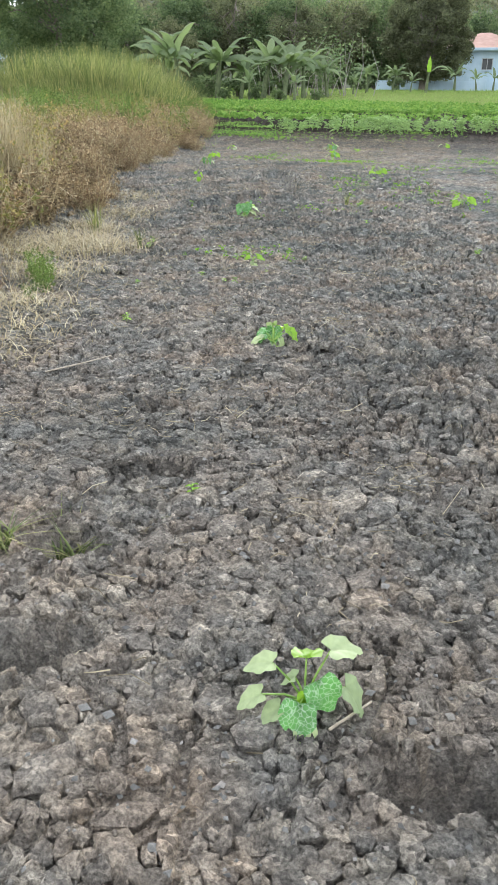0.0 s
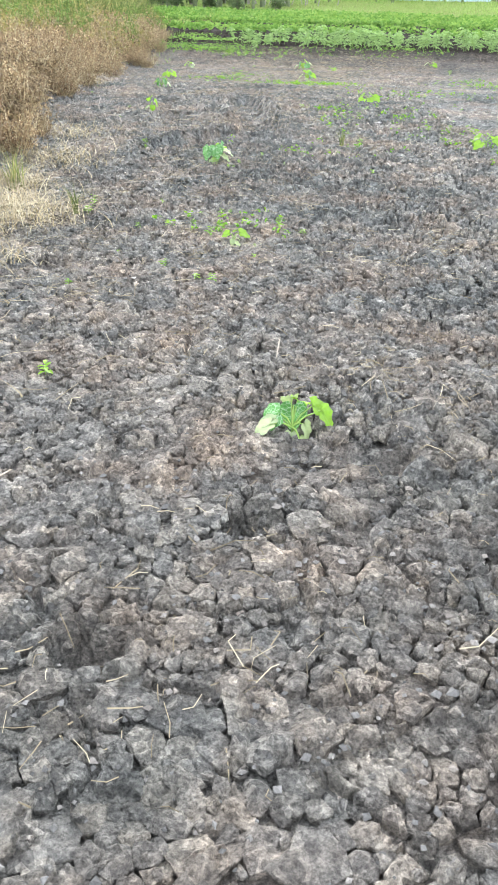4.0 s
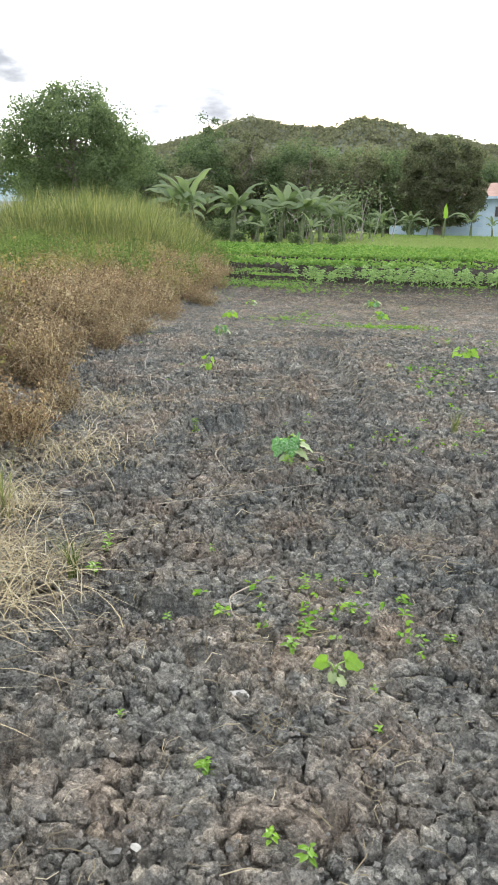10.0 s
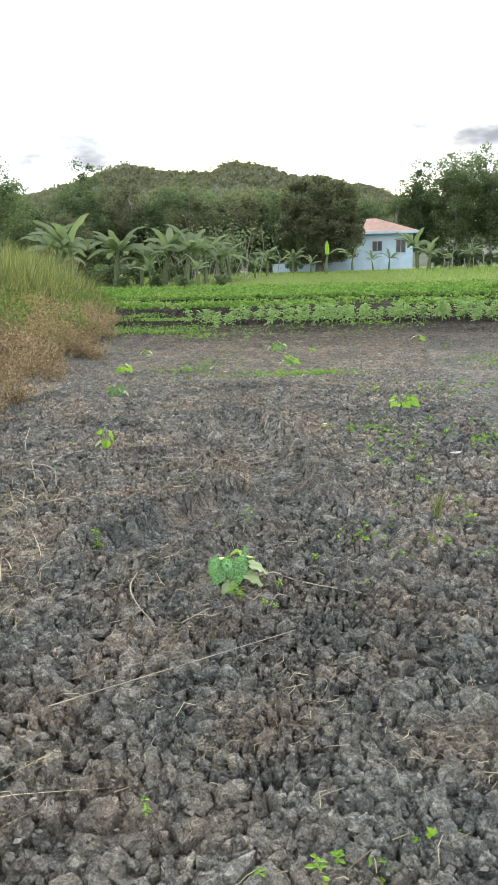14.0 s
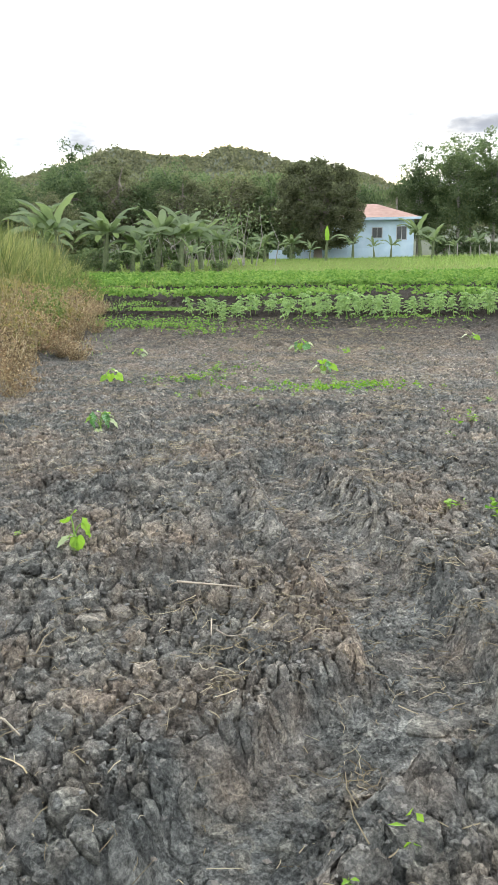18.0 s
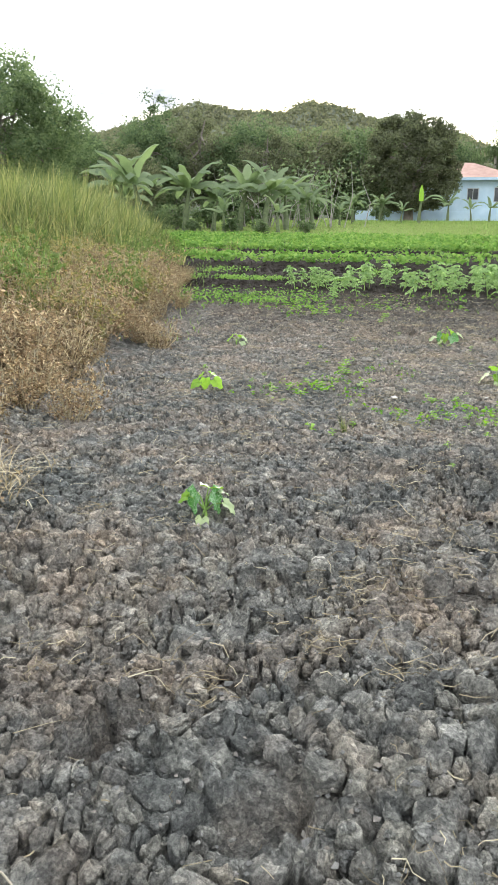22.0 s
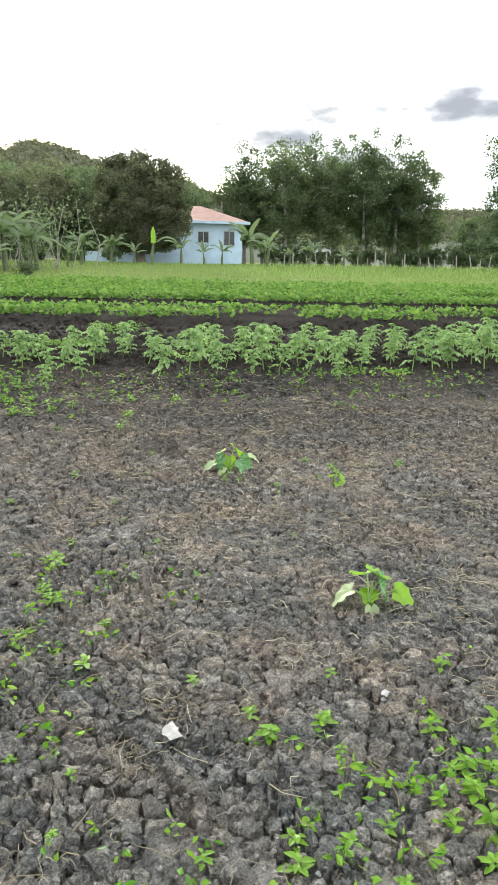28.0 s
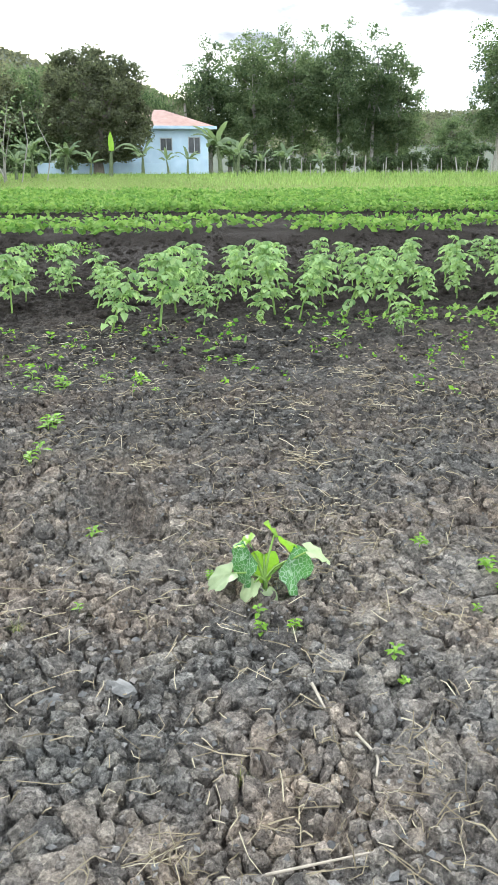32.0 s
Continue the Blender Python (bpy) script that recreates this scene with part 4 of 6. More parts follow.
def make_banana(seed, height, leaves, spread=1.0, upright=0.0):
    rng = np.random.default_rng(seed)
    root = new("banana_plant")
    stem = Pile()
    lean = rng.normal(size=2) * 0.08 * height
    stem.tube([(0, 0, -0.1), (lean[0] * 0.3, lean[1] * 0.3, height * 0.3), (lean[0], lean[1], height * 0.62)], [0.045 * height + 0.03, 0.036 * height + 0.02, 0.02 * height], 8)
    child("stem", stem.mesh("stem", M_BANSTEM, True), root)
    for k in range(leaves):
        one = Pile()
        banana_leaf(rng, one, (lean[0] * 0.95, lean[1] * 0.95, height * 0.58), 2.4 * k + rng.uniform(-0.4, 0.4), rng.uniform(0.35, 1.4) + upright, height * rng.uniform(0.55, 0.75) * spread, height * 0.17, rng.uniform(1.2, 2.4) * (1 - upright))
        child("leaf", one.mesh("leaf", M_BANANA, True), root)
    return root


BAN = [make_banana(60 + k, 3.0, 11 + k % 3) for k in range(3)]
YOUNG = [make_banana(70, 1.6, 5, 1.1, 0.1), make_banana(71, 2.0, 6, 1.0, 0.0)]
BPLACE = [(0, -21.6, 52, 1.55), (1, -23.6, 54, 1.5), (2, -19.6, 53.5, 1.35), (1, -18.4, 55, 1.0), (2, -17.4, 57, 1.4), (0, -15.6, 56, 1.35), (1, -14.7, 58, 1.2), (2, -13.4, 60, 1.0), (0, 0.4, 79, 1.25), (2, 1.6, 80, 0.8), (1, -12.2, 70, 0.85), (2, -10.6, 74, 0.8), (0, 4.6, 76, 0.75), (1, -24.8, 57, 1.1)]
for k, (j, x, y, s) in enumerate(BPLACE):
    s *= 0.93
    lab = "banana plant with broad torn arching leaves"
    if k < 3:
        ob = stand(BAN[j], x, y, 40 * k, s)
    else:
        ob = again(BAN[j], x, y, 40 * k, s)
    tagged(ob, lab, "banana plant", "banana plants")
for k, (j, x, y, s) in enumerate([(0, -17.0, 52.5, 1.1), (1, -14.2, 53.5, 0.9), (0, -8.8, 72, 0.9), (1, -5.4, 75, 1.1), (0, -3.6, 76, 1.0), (1, -2.2, 77, 0.9), (0, 1.0, 73, 1.5), (1, 7.2, 75, 0.8), (0, -12.6, 66, 0.9), (1, 2.9, 75, 0.8)]):
    ob = stand(YOUNG[j], x, y, 66 * k, s) if k < 2 else again(YOUNG[j], x, y, 66 * k, s)
    tagged(ob, "young banana plant with few pale leaves", "banana plant", "banana plants")


def build_bent_banana():
    """The stump with one upright rolled leaf and one that hangs over in a bow."""
    rng = np.random.default_rng(75)
    root = new("banana_plant")
    stem = Pile()
    stem.tube([(0, 0, -0.1), (0.03, 0, 0.8), (0.1, 0, 1.5)], [0.15, 0.12, 0.09], 8)
    child("stem", stem.mesh("stem", M_BANSTEM, True), root)
    one = Pile()
    banana_leaf(rng, one, (0.1, 0, 1.45), 1.7, 1.5, 1.35, 0.42, 0.2)
    child("leaf", one.mesh("leaf", M_SEED, True), root, "pale yellow-green young leaf standing upright")
    for w in (0.0, 0.12):
        two = Pile()
        banana_leaf(rng, two, (0.1, w, 1.42), 0.1 + w, 0.9, 2.3, 0.36, 3.0)
        child("leaf", two.mesh("leaf", M_BANANA, True), root, "leaf bent over in a bow")
    stand(root, -7.45, 71.5)
    return tagged(root, "young banana stump with one upright leaf and one bent", "banana plant", "banana plants")


build_bent_banana()

# ---------------------------------------------------------------- undergrowth
SHRUBS = []
for k in range(3):
    rng = np.random.default_rng(80 + k)
    root = new("shrub")
    wood, crown = Pile(), Pile()
    for j in range(9):
        a, r = rng.uniform(0, 6.28), rng.uniform(0.3, 1.0)
        wood.tube([(0.1 * math.cos(a), 0.1 * math.sin(a), -0.05), (0.5 * r * math.cos(a), 0.5 * r * math.sin(a), 0.8), (r * math.cos(a), r * math.sin(a), 1.6)], [0.04, 0.025, 0.01], 4)
    cl, pts = crown_points(rng, 40, 45, np.array([1.3, 1.3, 0.95]), 0.42, 0.2)
    crown.leaves(rng, pts + (0, 0, 1.0), 0.22, 0.13)
    child("stem", wood.mesh("stem", M_BARK, True), root)
    child("foliage", crown.mesh("foliage", M_TREE), root)
    SHRUBS.append(root)
rng = np.random.default_rng(85)
places = [(x, 84 + 6 * rng.uniform(), rng.uniform(0.9, 1.7)) for x in np.arange(-58, -13, 1.9)] + [(x, 92 + 3 * rng.uniform(), rng.uniform(0.7, 1.2)) for x in np.arange(3.5, 24, 1.7)]
places += [(x, 56 + 8 * rng.uniform(), rng.uniform(0.5, 0.9)) for x in np.arange(-27, -17, 1.4)] + [(x, 50.5 + 3 * rng.uniform(), rng.uniform(0.28, 0.5)) for x in np.arange(-25, -12, 2.1)] + [(22 + 3 * k + rng.uniform(), 96 + 12 * rng.uniform(), rng.uniform(1.0, 1.7)) for k in range(8)]
places += [(-11.0, 79, 0.7), (-14, 77, 0.8), (-16.5, 73, 0.7)]
for k, (x, y, s) in enumerate(places):
    ob = stand(SHRUBS[k], x, y, 50 * k, s) if k < 3 else again(SHRUBS[k % 3], x, y, 50 * k, s)
    tagged(ob, "leafy green shrub in the undergrowth of the field edge", "shrub", "shrubs")


def build_pale_stems():
    """A thicket of thin pale stems between the banana plants."""
    rng = np.random.default_rng(88)
    wood, leaf = Pile(), Pile()
    root = new("thicket")
    tips = []
    for k in range(42):
        x, y = rng.normal() * 1.7, rng.normal() * 0.8
        h = rng.uniform(1.8, 3.6)
        tip = np.array([x + rng.normal() * 0.9, y + rng.normal() * 0.5, h])
        wood.tube([(x, y, -0.1), ((x * 2 + tip[0]) / 3 + rng.normal() * 0.2, y, h * 0.5), tip], [0.035, 0.028, 0.008], 4)
        tips += [tip * (1, 1, u) + rng.normal(size=3) * 0.45 for u in np.linspace(0.35, 1.1, 46)]
    leaf.leaves(rng, np.array(tips), 0.24, 0.1, 0.3)
    tagged(child("stem", wood.mesh("stem", M_PALEBARK, True), root), kind="stuff")
    child("foliage", leaf.mesh("foliage", M_BANANA), root)
    stand(root, -15.4, 63, 0, 1.1)
    return tagged(root, "thicket of thin pale stems with sparse grey-green leaves", "thicket")


build_pale_stems()


# ---------------------------------------------------------------- palm behind the house
def build_palm():
    rng = np.random.default_rng(89)
    root = new("palm_tree")
    stem = Pile()
    stem.tube([(0, 0, -0.1), (0.2, 0, 3), (0.1, 0, 6.4)], [0.2, 0.15, 0.12], 8)
    child("trunk", stem.mesh("trunk", M_PALEBARK, True), root)
    for k in range(15):
        frond = Pile()
        a, rise = 2.4 * k, rng.uniform(0.1, 1.4)
        p, d = np.array([0.1, 0, 6.4]), np.array([math.cos(a), math.sin(a), 0])
        pts = []
        for j in range(9):
            pts.append(p.copy())
            p = p + (d * math.cos(rise) + np.array([0, 0, math.sin(rise)])) * 0.36
            rise -= 0.2
        frond.tube(pts, [0.03 - 0.003 * j for j in range(9)], 4)
        roots = np.repeat(np.array(pts[1:]), 9, 0) + rng.normal(size=(72, 3)) * 0.04
        frond.blades(rng, roots, -0.55, 0.05, 0.5, 2, heading=np.full(72, a) + rng.choice([-1.2, 1.2], 72))
        child("frond", frond.mesh("frond", M_TREE), root)
    stand(root, -1.4, 98)
    return tagged(root, "palm tree with drooping feathery fronds behind the house", "palm tree")


build_palm()

# ---------------------------------------------------------------- dry weeds of the bank
def make_weed_bush(seed, height, spread, leafmat, stemmat, leafn, leaf, stems=26, name="dry_weed"):
    rng = np.random.default_rng(seed)
    root = new(name)
    wood, fol = Pile(), Pile()
    pts = []
    for k in range(stems):
        a, r = rng.uniform(0, 6.28), spread * math.sqrt(rng.uniform())
        b = np.array([0.35 * r * math.cos(a), 0.35 * r * math.sin(a), -0.03])
        h = height * rng.uniform(0.55, 1.1)
        tip = np.array([r * math.cos(a), r * math.sin(a), h])
        m = (b + tip) / 2 + rng.normal(size=3) * 0.05
        wood.tube([b, m, tip], [0.005, 0.004, 0.0018], 3)
        for j in range(leafn // 6):
            u = rng.uniform(0.22, 1.05)
            q = b * (1 - u) ** 2 + 2 * m * u * (1 - u) + tip * u * u
            twig = q + rng.normal(size=3) * spread * 0.17 * (0.4 + u)
            if j % 2:
                wood.tube([q, twig], [0.003, 0.001], 3)
            pts += [twig + rng.normal(size=3) * 0.016 for i in range(6)]
    fol.leaves(rng, np.array(pts), leaf, leaf * 0.42, 0.2)
    tagged(child("stalk", wood.mesh("stalk", stemmat), root), kind="stuff")
    tagged(child("foliage", fol.mesh("foliage", leafmat), root), kind="stuff")
    return root


DRY = [make_weed_bush(100 + k, 0.42 + 0.06 * k, 0.42, M_DRY, M_STRAW, 54, 0.042, 34) for k in range(4)]
FADE = [make_weed_bush(110 + k, 0.62, 0.44, M_DRYG, M_STRAW, 50, 0.042, 34) for k in range(3)]
GREEN = [make_weed_bush(115 + k, 0.75, 0.36, M_WEEDB, M_STEM, 46, 0.055, name="green_weed") for k in range(2)]
rng = np.random.default_rng(120)
count = collections.Counter()


def plant_bush(pool, key, x, y, s, turn, label, cat, group):
    j = count[key] % len(pool)
    first = count[key] < len(pool)
    count[key] += 1
    z = zat(x, y)
    if first:
        pool[j].matrix_basis = pose(x, y, z, 0, 0, turn) @ Matrix.Scale(s, 4)
        ob = pool[j]
    else:
        ob = copy_thing(pool[j], pose(x, y, z, 0, 0, turn))
        ob.scale = (s, s, s)
    return tagged(ob, label, cat, group)


for k in range(520):
    y = 4.2 + 23.5 * rng.uniform() ** 1.0
    back = rng.uniform() ** 1.15 * (2.2 + 0.22 * y)
    x = edge_x(y) - 0.25 - back + 0.25 * math.sin(y * 2.1) + 0.2 * math.sin(y * 5.3)
    if 4.6 < y < 8.4 and back < 1.15 or 8.4 <= y < 9.3 and back < 0.3:
        continue
    if 9.6 < y < 11.0 and back < 0.5 and rng.uniform() < 0.8:
        continue
    s = rng.uniform(0.65, 1.15) * (0.6 if back < 0.45 else 1.0)
    shade = back / (2.0 + 0.2 * y) + rng.normal() * 0.18 + (0.18 if y > 17 else 0)
    turn = rng.uniform(0, 360)
    if shade < 0.52:
        plant_bush(DRY, "dry", x, y, s, turn, "withered reddish-brown weed, dry leaves on thin stems", "weed", "dry weeds on the bank")
    elif shade < 0.86:
        plant_bush(FADE, "fade", x, y, s * 1.1, turn, "half-withered weed, yellow-green and brown", "weed", "dry weeds on the bank")
    else:
        plant_bush(GREEN, "green", x, y, s * 1.1, turn, "bushy green weed among dry ones", "weed", "green weeds on the bank")
for x, y, s in [(-9.8, 19.5, 1.2), (-10.4, 20.3, 1.3), (-9.2, 20.8, 1.1), (-10.9, 19.2, 1.2), (-11.3, 20.6, 1.3), (-3.80, 4.9, 0.34), (-3.95, 5.1, 0.3), (-3.68, 4.75, 0.26), (-3.62, 4.45, 0.16), (-10.9, 26.5, 1.0), (-11.5, 27.5, 1.0), (-11.0, 25.4, 0.9), (-12.3, 28.5, 1.1), (-11.6, 29.5, 0.9), (-12.7, 31, 1.1)]:
    plant_bush(GREEN, "green", x, y, s, 90 * x, "bushy green weed among dry ones", "weed", "green weeds on the bank")


def build_bank_grass():
    """Dry grass lying over the edge of the bank."""
    rng = np.random.default_rng(125)
    pile = Pile()
    spots = [(-4.34, 6.65, 0.5, 420, 0.42), (-4.54, 5.93, 0.5, 320, 0.45), (-4.00, 5.25, 0.4, 200, 0.3), (-4.71, 7.46, 0.25, 220, 0.35), (-4.87, 8.49, 0.45, 200, 0.25), (-3.69, 4.30, 0.4, 160, 0.25), (-7.05, 13.02, 0.3, 160, 0.25), (-6.96, 13.90, 0.3, 120, 0.3), (-5.30, 9.72, 0.4, 150, 0.2), (-5.65, 7.2, 0.35, 700, 1.9), (-5.36, 4.57, 0.5, 600, 1.1), (-3.3, 3.75, 0.4, 110, 0.2), (-3.1, 3.3, 0.3, 60, 0.16)]
    for x, y, r, n, h in spots:
        n = int(n * 2.2)
        p = rng.normal(size=(n, 2)) * r * 0.55 + (x, y)
        z = ground_base(p[:, 0], p[:, 1])
        pile.blades(rng, np.stack([p[:, 0], p[:, 1], z + rng.uniform(0, 0.05, n)], -1), h * (0.34 if h < 0.6 else 0.6), 0.0055, 3.0 if h < 0.6 else 0.35, 4)
    ob = new("dry_grass", pile.mesh("dry_grass", M_STRAW))
    return tagged(ob, "pale dry grass flopped over the edge of the bank", "grass", kind="stuff")


build_bank_grass()


def make_tuft(seed, height, n, material, name="grass_tuft"):
    rng = np.random.default_rng(seed)
    pile = Pile()
    pile.blades(rng, np.concatenate([rng.normal(size=(n, 2)) * 0.02, np.zeros((n, 1))], 1), height, 0.006, 0.7, 4)
    return new(name, pile.mesh(name, material))


TUFT = make_tuft(130, 0.28, 46, M_GRASS)
for k, (x, y, s) in enumerate([(-1.74, 1.67, 1.0), (-4.63, 7.36, 1.3), (-3.91, 6.93, 0.9), (-5.50, 20.05, 0.22), (-2.39, 10.01, 0.7), (-5.35, 15.70, 0.5), (-6.95, 13.34, 0.8), (-1.90, 1.55, 0.8), (-4.92, 19.42, 0.2)]):
    ob = TUFT if k == 0 else TUFT.copy()
    if k:
        scene.collection.objects.link(ob)
    ob.matrix_basis = pose(x, y, zs(x, y) - 0.01, 0, 0, 70 * k) @ Matrix.Diagonal((s * 1.3, s * 1.3, s * 0.45, 1)) if k in (0, 7) else pose(x, y, zs(x, y) - 0.01, 0, 0, 70 * k) @ Matrix.Scale(s, 4)
    tagged(ob, "small tuft of yellow-green grass on bare soil", "grass tuft", "grass tufts")


# ---------------------------------------------------------------- tomato bed
def compound_leaf(rng, pile, base, heading, rise, length, leaflet):
    """A drooping leaf of paired toothed leaflets along a rib."""
    d = np.array([math.cos(heading), math.sin(heading), 0])
    s = np.array([-math.sin(heading), math.cos(heading), 0])
    p, a = np.array(base, float), rise
    pts = []
    for k in range(6):
        pts.append(p.copy())
        p = p + (d * math.cos(a) + np.array([0, 0, math.sin(a)])) * length / 5
        a -= 0.33
    pile.tube(pts, [0.004, 0.0035, 0.003, 0.0025, 0.002, 0.001], 3)
    for k in range(1, 6):
        for w in ((-1, 1) if k < 5 else (0,)):
            o = pts[k]
            ln = leaflet * rng.uniform(0.75, 1.2) * (1.25 if w == 0 else 1.0)
            ax = (s * w * 0.9 + d * (0.5 if w else 1.0) + np.array([0, 0, -0.35 + rng.normal() * 0.2]))
            ax /= np.linalg.norm(ax)
            si = np.cross(ax, (0, 0, 1))
            si /= np.linalg.norm(si)
            nn = np.cross(si, ax)
            wd = ln * 0.40
            v = [o, o + ax * ln * 0.35 + si * wd + nn * 0.15 * wd, o + ax * ln * 0.4 - nn * 0.25 * wd, o + ax * ln * 0.35 - si * wd + nn * 0.15 * wd, o + ax * ln * 0.75 + si * wd * 0.6 - nn * 0.3 * wd, o + ax * ln - nn * 0.9 * wd, o + ax * ln * 0.75 - si * wd * 0.6 - nn * 0.3 * wd]
            pile.add(v, [(0, 1, 2, 2), (0, 2, 3, 3), (1, 4, 5, 2), (2, 5, 6, 3)])


def make_tomato(seed, height):
    rng = np.random.default_rng(seed)
    root = new("tomato_plant")
    stem = Pile()
    lean = rng.normal(size=2) * 0.04
    line = [(0, 0, -0.03), (lean[0] * 0.4, lean[1] * 0.4, height * 0.35), (lean[0], lean[1], height * 0.75), (lean[0] * 1.3, lean[1] * 1.3, height * 0.95)]
    stem.tube(line, [0.009, 0.008, 0.006, 0.003], 5)
    child("stem", stem.mesh("stem", M_STEM, True), root)
    n = 13
    for k in range(n):
        u = 0.28 + 0.70 * (k / (n - 1)) ** 0.8
        one = Pile()
        compound_leaf(rng, one, (lean[0] * u * 1.2, lean[1] * u * 1.2, height * u), 2.4 * k + rng.normal() * 0.3, rng.uniform(0.3, 1.0), 0.125 * (1.1 - 0.35 * u) * height / 0.42, 0.048 * height / 0.42)
        child("leaf", one.mesh("leaf", M_BEAN), root)
    return root


TOM = [make_tomato(140 + k, 0.44 + 0.04 * (k % 3)) for k in range(5)]
rng = np.random.default_rng(150)
k = 0
for row, (y0, x0) in enumerate([(22.8, -6.9), (23.3, -7.0), (23.9, -7.3), (24.4, -7.4), (24.9, -7.5), (25.4, -7.6), (26.1, -6.6)]):
    x = x0 + rng.uniform(0, 0.3)
    while x < 4.6:
        if rng.uniform() < 0.76 * (0.45 if row == 0 else 1):
            yy, s = y0 + rng.normal() * 0.12 + 0.16 * np.clip(x + 6, 0, 6), rng.uniform(0.58, 1.04) * (0.7 if row == 0 else 1)
            m = pose(x, yy, zs(x, yy) - 0.01, rng.normal() * 5, rng.normal() * 5, rng.uniform(0, 360))
            if k < 5:
                ob = TOM[k]
                ob.matrix_basis = m @ Matrix.Scale(s, 4)
            else:
                ob = copy_thing(TOM[k % 5], m)
                ob.scale = (s, s, s)
            tagged(ob, "young tomato plant with drooping pale green leaves", "tomato plant", "tomato plants in the bed")
            k += 1
        x += rng.uniform(0.28, 0.48)


# ---------------------------------------------------------------- low crops, turf
def build_low_crops():
    """Low leafy rows behind the tomatoes."""
    rng = np.random.default_rng(160)
    pile = Pile()
    for y0, y1, x0, x1, n, h, gap in [(32.4, 32.8, -13, 22, 1600, 0.22, 0.7), (33.6, 34.0, -13, 22, 2000, 0.24, 0.8), (38.2, 39.2, -16, 26, 4200, 0.24, 0.85), (40.2, 41.4, -17, 28, 4600, 0.26, 0.8), (42.4, 43.6, -18, 30, 4800, 0.26, 0.8), (44.6, 46.0, -19, 32, 4600, 0.28, 0.8), (46.8, 48.4, -20, 34, 3600, 0.26, 0.75), (29.0, 30.6, -11.5, -6.0, 700, 0.12, 0.4), (22.3, 23.2, -9.6, -6.7, 520, 0.12, 0.52), (26.6, 27.4, -10.5, -6.6, 900, 0.13, 0.5), (23.6, 26.2, -10.3, -7.2, 900, 0.15, 0.45), (24.6, 26.8, -7.2, 6, 700, 0.10, 0.35), (22.9, 23.6, -6, 6, 400, 0.09, 0.35)]:
        cx = rng.uniform(x0, x1, int(n * 0.22))
        keep = fbm(cx * 0.9, cx * 0 + y0, 33, 3) < gap * 0.62 + 0.12
        cx = cx[keep]
        cy = rng.uniform(y0, y1, len(cx))
        c = np.repeat(np.stack([cx, cy], -1), 9, 0) + rng.normal(size=(len(cx) * 9, 2)) * 0.14
        z = ground_base(c[:, 0], c[:, 1]) + rng.uniform(0.04, h, len(c))
        pile.leaves(rng, np.stack([c[:, 0], c[:, 1], z], -1), 0.15 if y0 > 31 else 0.055, 0.10 if y0 > 31 else 0.032, 0.0, 0.6)
    ob = new("low_crop", pile.mesh("low_crop", M_LOW))
    return tagged(ob, "rows of low leafy green crops in dark soil", "crop", kind="stuff")


build_low_crops()


def build_turf():
    rng = np.random.default_rng(165)
    pile = Pile()
    n = 40000
    x, y = rng.uniform(-32, 40, n), 46.5 + 30 * rng.uniform(size=n) ** 1.2
    tall = smooth(-6, 2, x - 0.15 * (y - 60)) * smooth(54, 60, y)
    h = (0.08 + 0.16 * tall + 0.14 * smooth(66, 72, y)) * rng.uniform(0.7, 1.3, n)
    pile.blades(rng, np.stack([x, y, ground_base(x, y)], -1), h, 0.03, 0.45, 2)
    n = 1300
    y = rng.uniform(19, 34, n)
    x = edge_x(y) - 1.2 + rng.uniform(-2.5, 1.5, n)
    pile.blades(rng, np.stack([x, y, ground_base(x, y)], -1), 0.12, 0.010, 0.9, 3)
    ob = new("field_grass", pile.mesh("field_grass", M_TURF))
    return tagged(ob, "bright green grass strip behind the crop rows", "grass", kind="stuff")


build_turf()


# ---------------------------------------------------------------- squash seedlings
def leaf_shape(size, fold, cup, lobes=5, long=1.0):
    """A heart-shaped, faintly lobed leaf along +x with its rib on the x axis."""
    n, rings = 22, 3
    v = [(0.0, 0.0, 0.0)]
    for r in range(1, rings + 1):
        for k in range(n):
            a = 2 * math.pi * (k + 0.5) / n - math.pi
            rad = 0.5 * (1 + (0.09 * math.cos(3 * a) + 0.075 * math.cos(5 * a) + 0.03 * math.cos(11 * a) + 0.12 * math.exp(-((a / 0.35) ** 2)) if lobes > 1 else 0))
            rad *= 1 - 0.42 * math.exp(-((abs(a) - math.pi) / 0.33) ** 2)
            x, y = rad * math.cos(a) * long + 0.36, rad * math.sin(a)
            u = r / rings
            x, y = x * u, y * u
            v.append((x * size, y * size, size * (fold * abs(y) - cup * (x * x + y * y) + 0.06 * math.sin(7 * a + 9 * size) * u * u)))
    f = [(0, 1 + k, 1 + (k + 1) % n, 1 + (k + 1) % n) for k in range(n)]
    for r in range(rings - 1):
        f += [(1 + r * n + k, 1 + (r + 1) * n + k, 1 + (r + 1) * n + (k + 1) % n, 1 + r * n + (k + 1) % n) for k in range(n)]
    me = bpy.data.meshes.new("leaf")
    me.from_pydata(v, [], [tuple(dict.fromkeys(q)) for q in f])
    for p in me.polygons:
        p.use_smooth = True
    return me


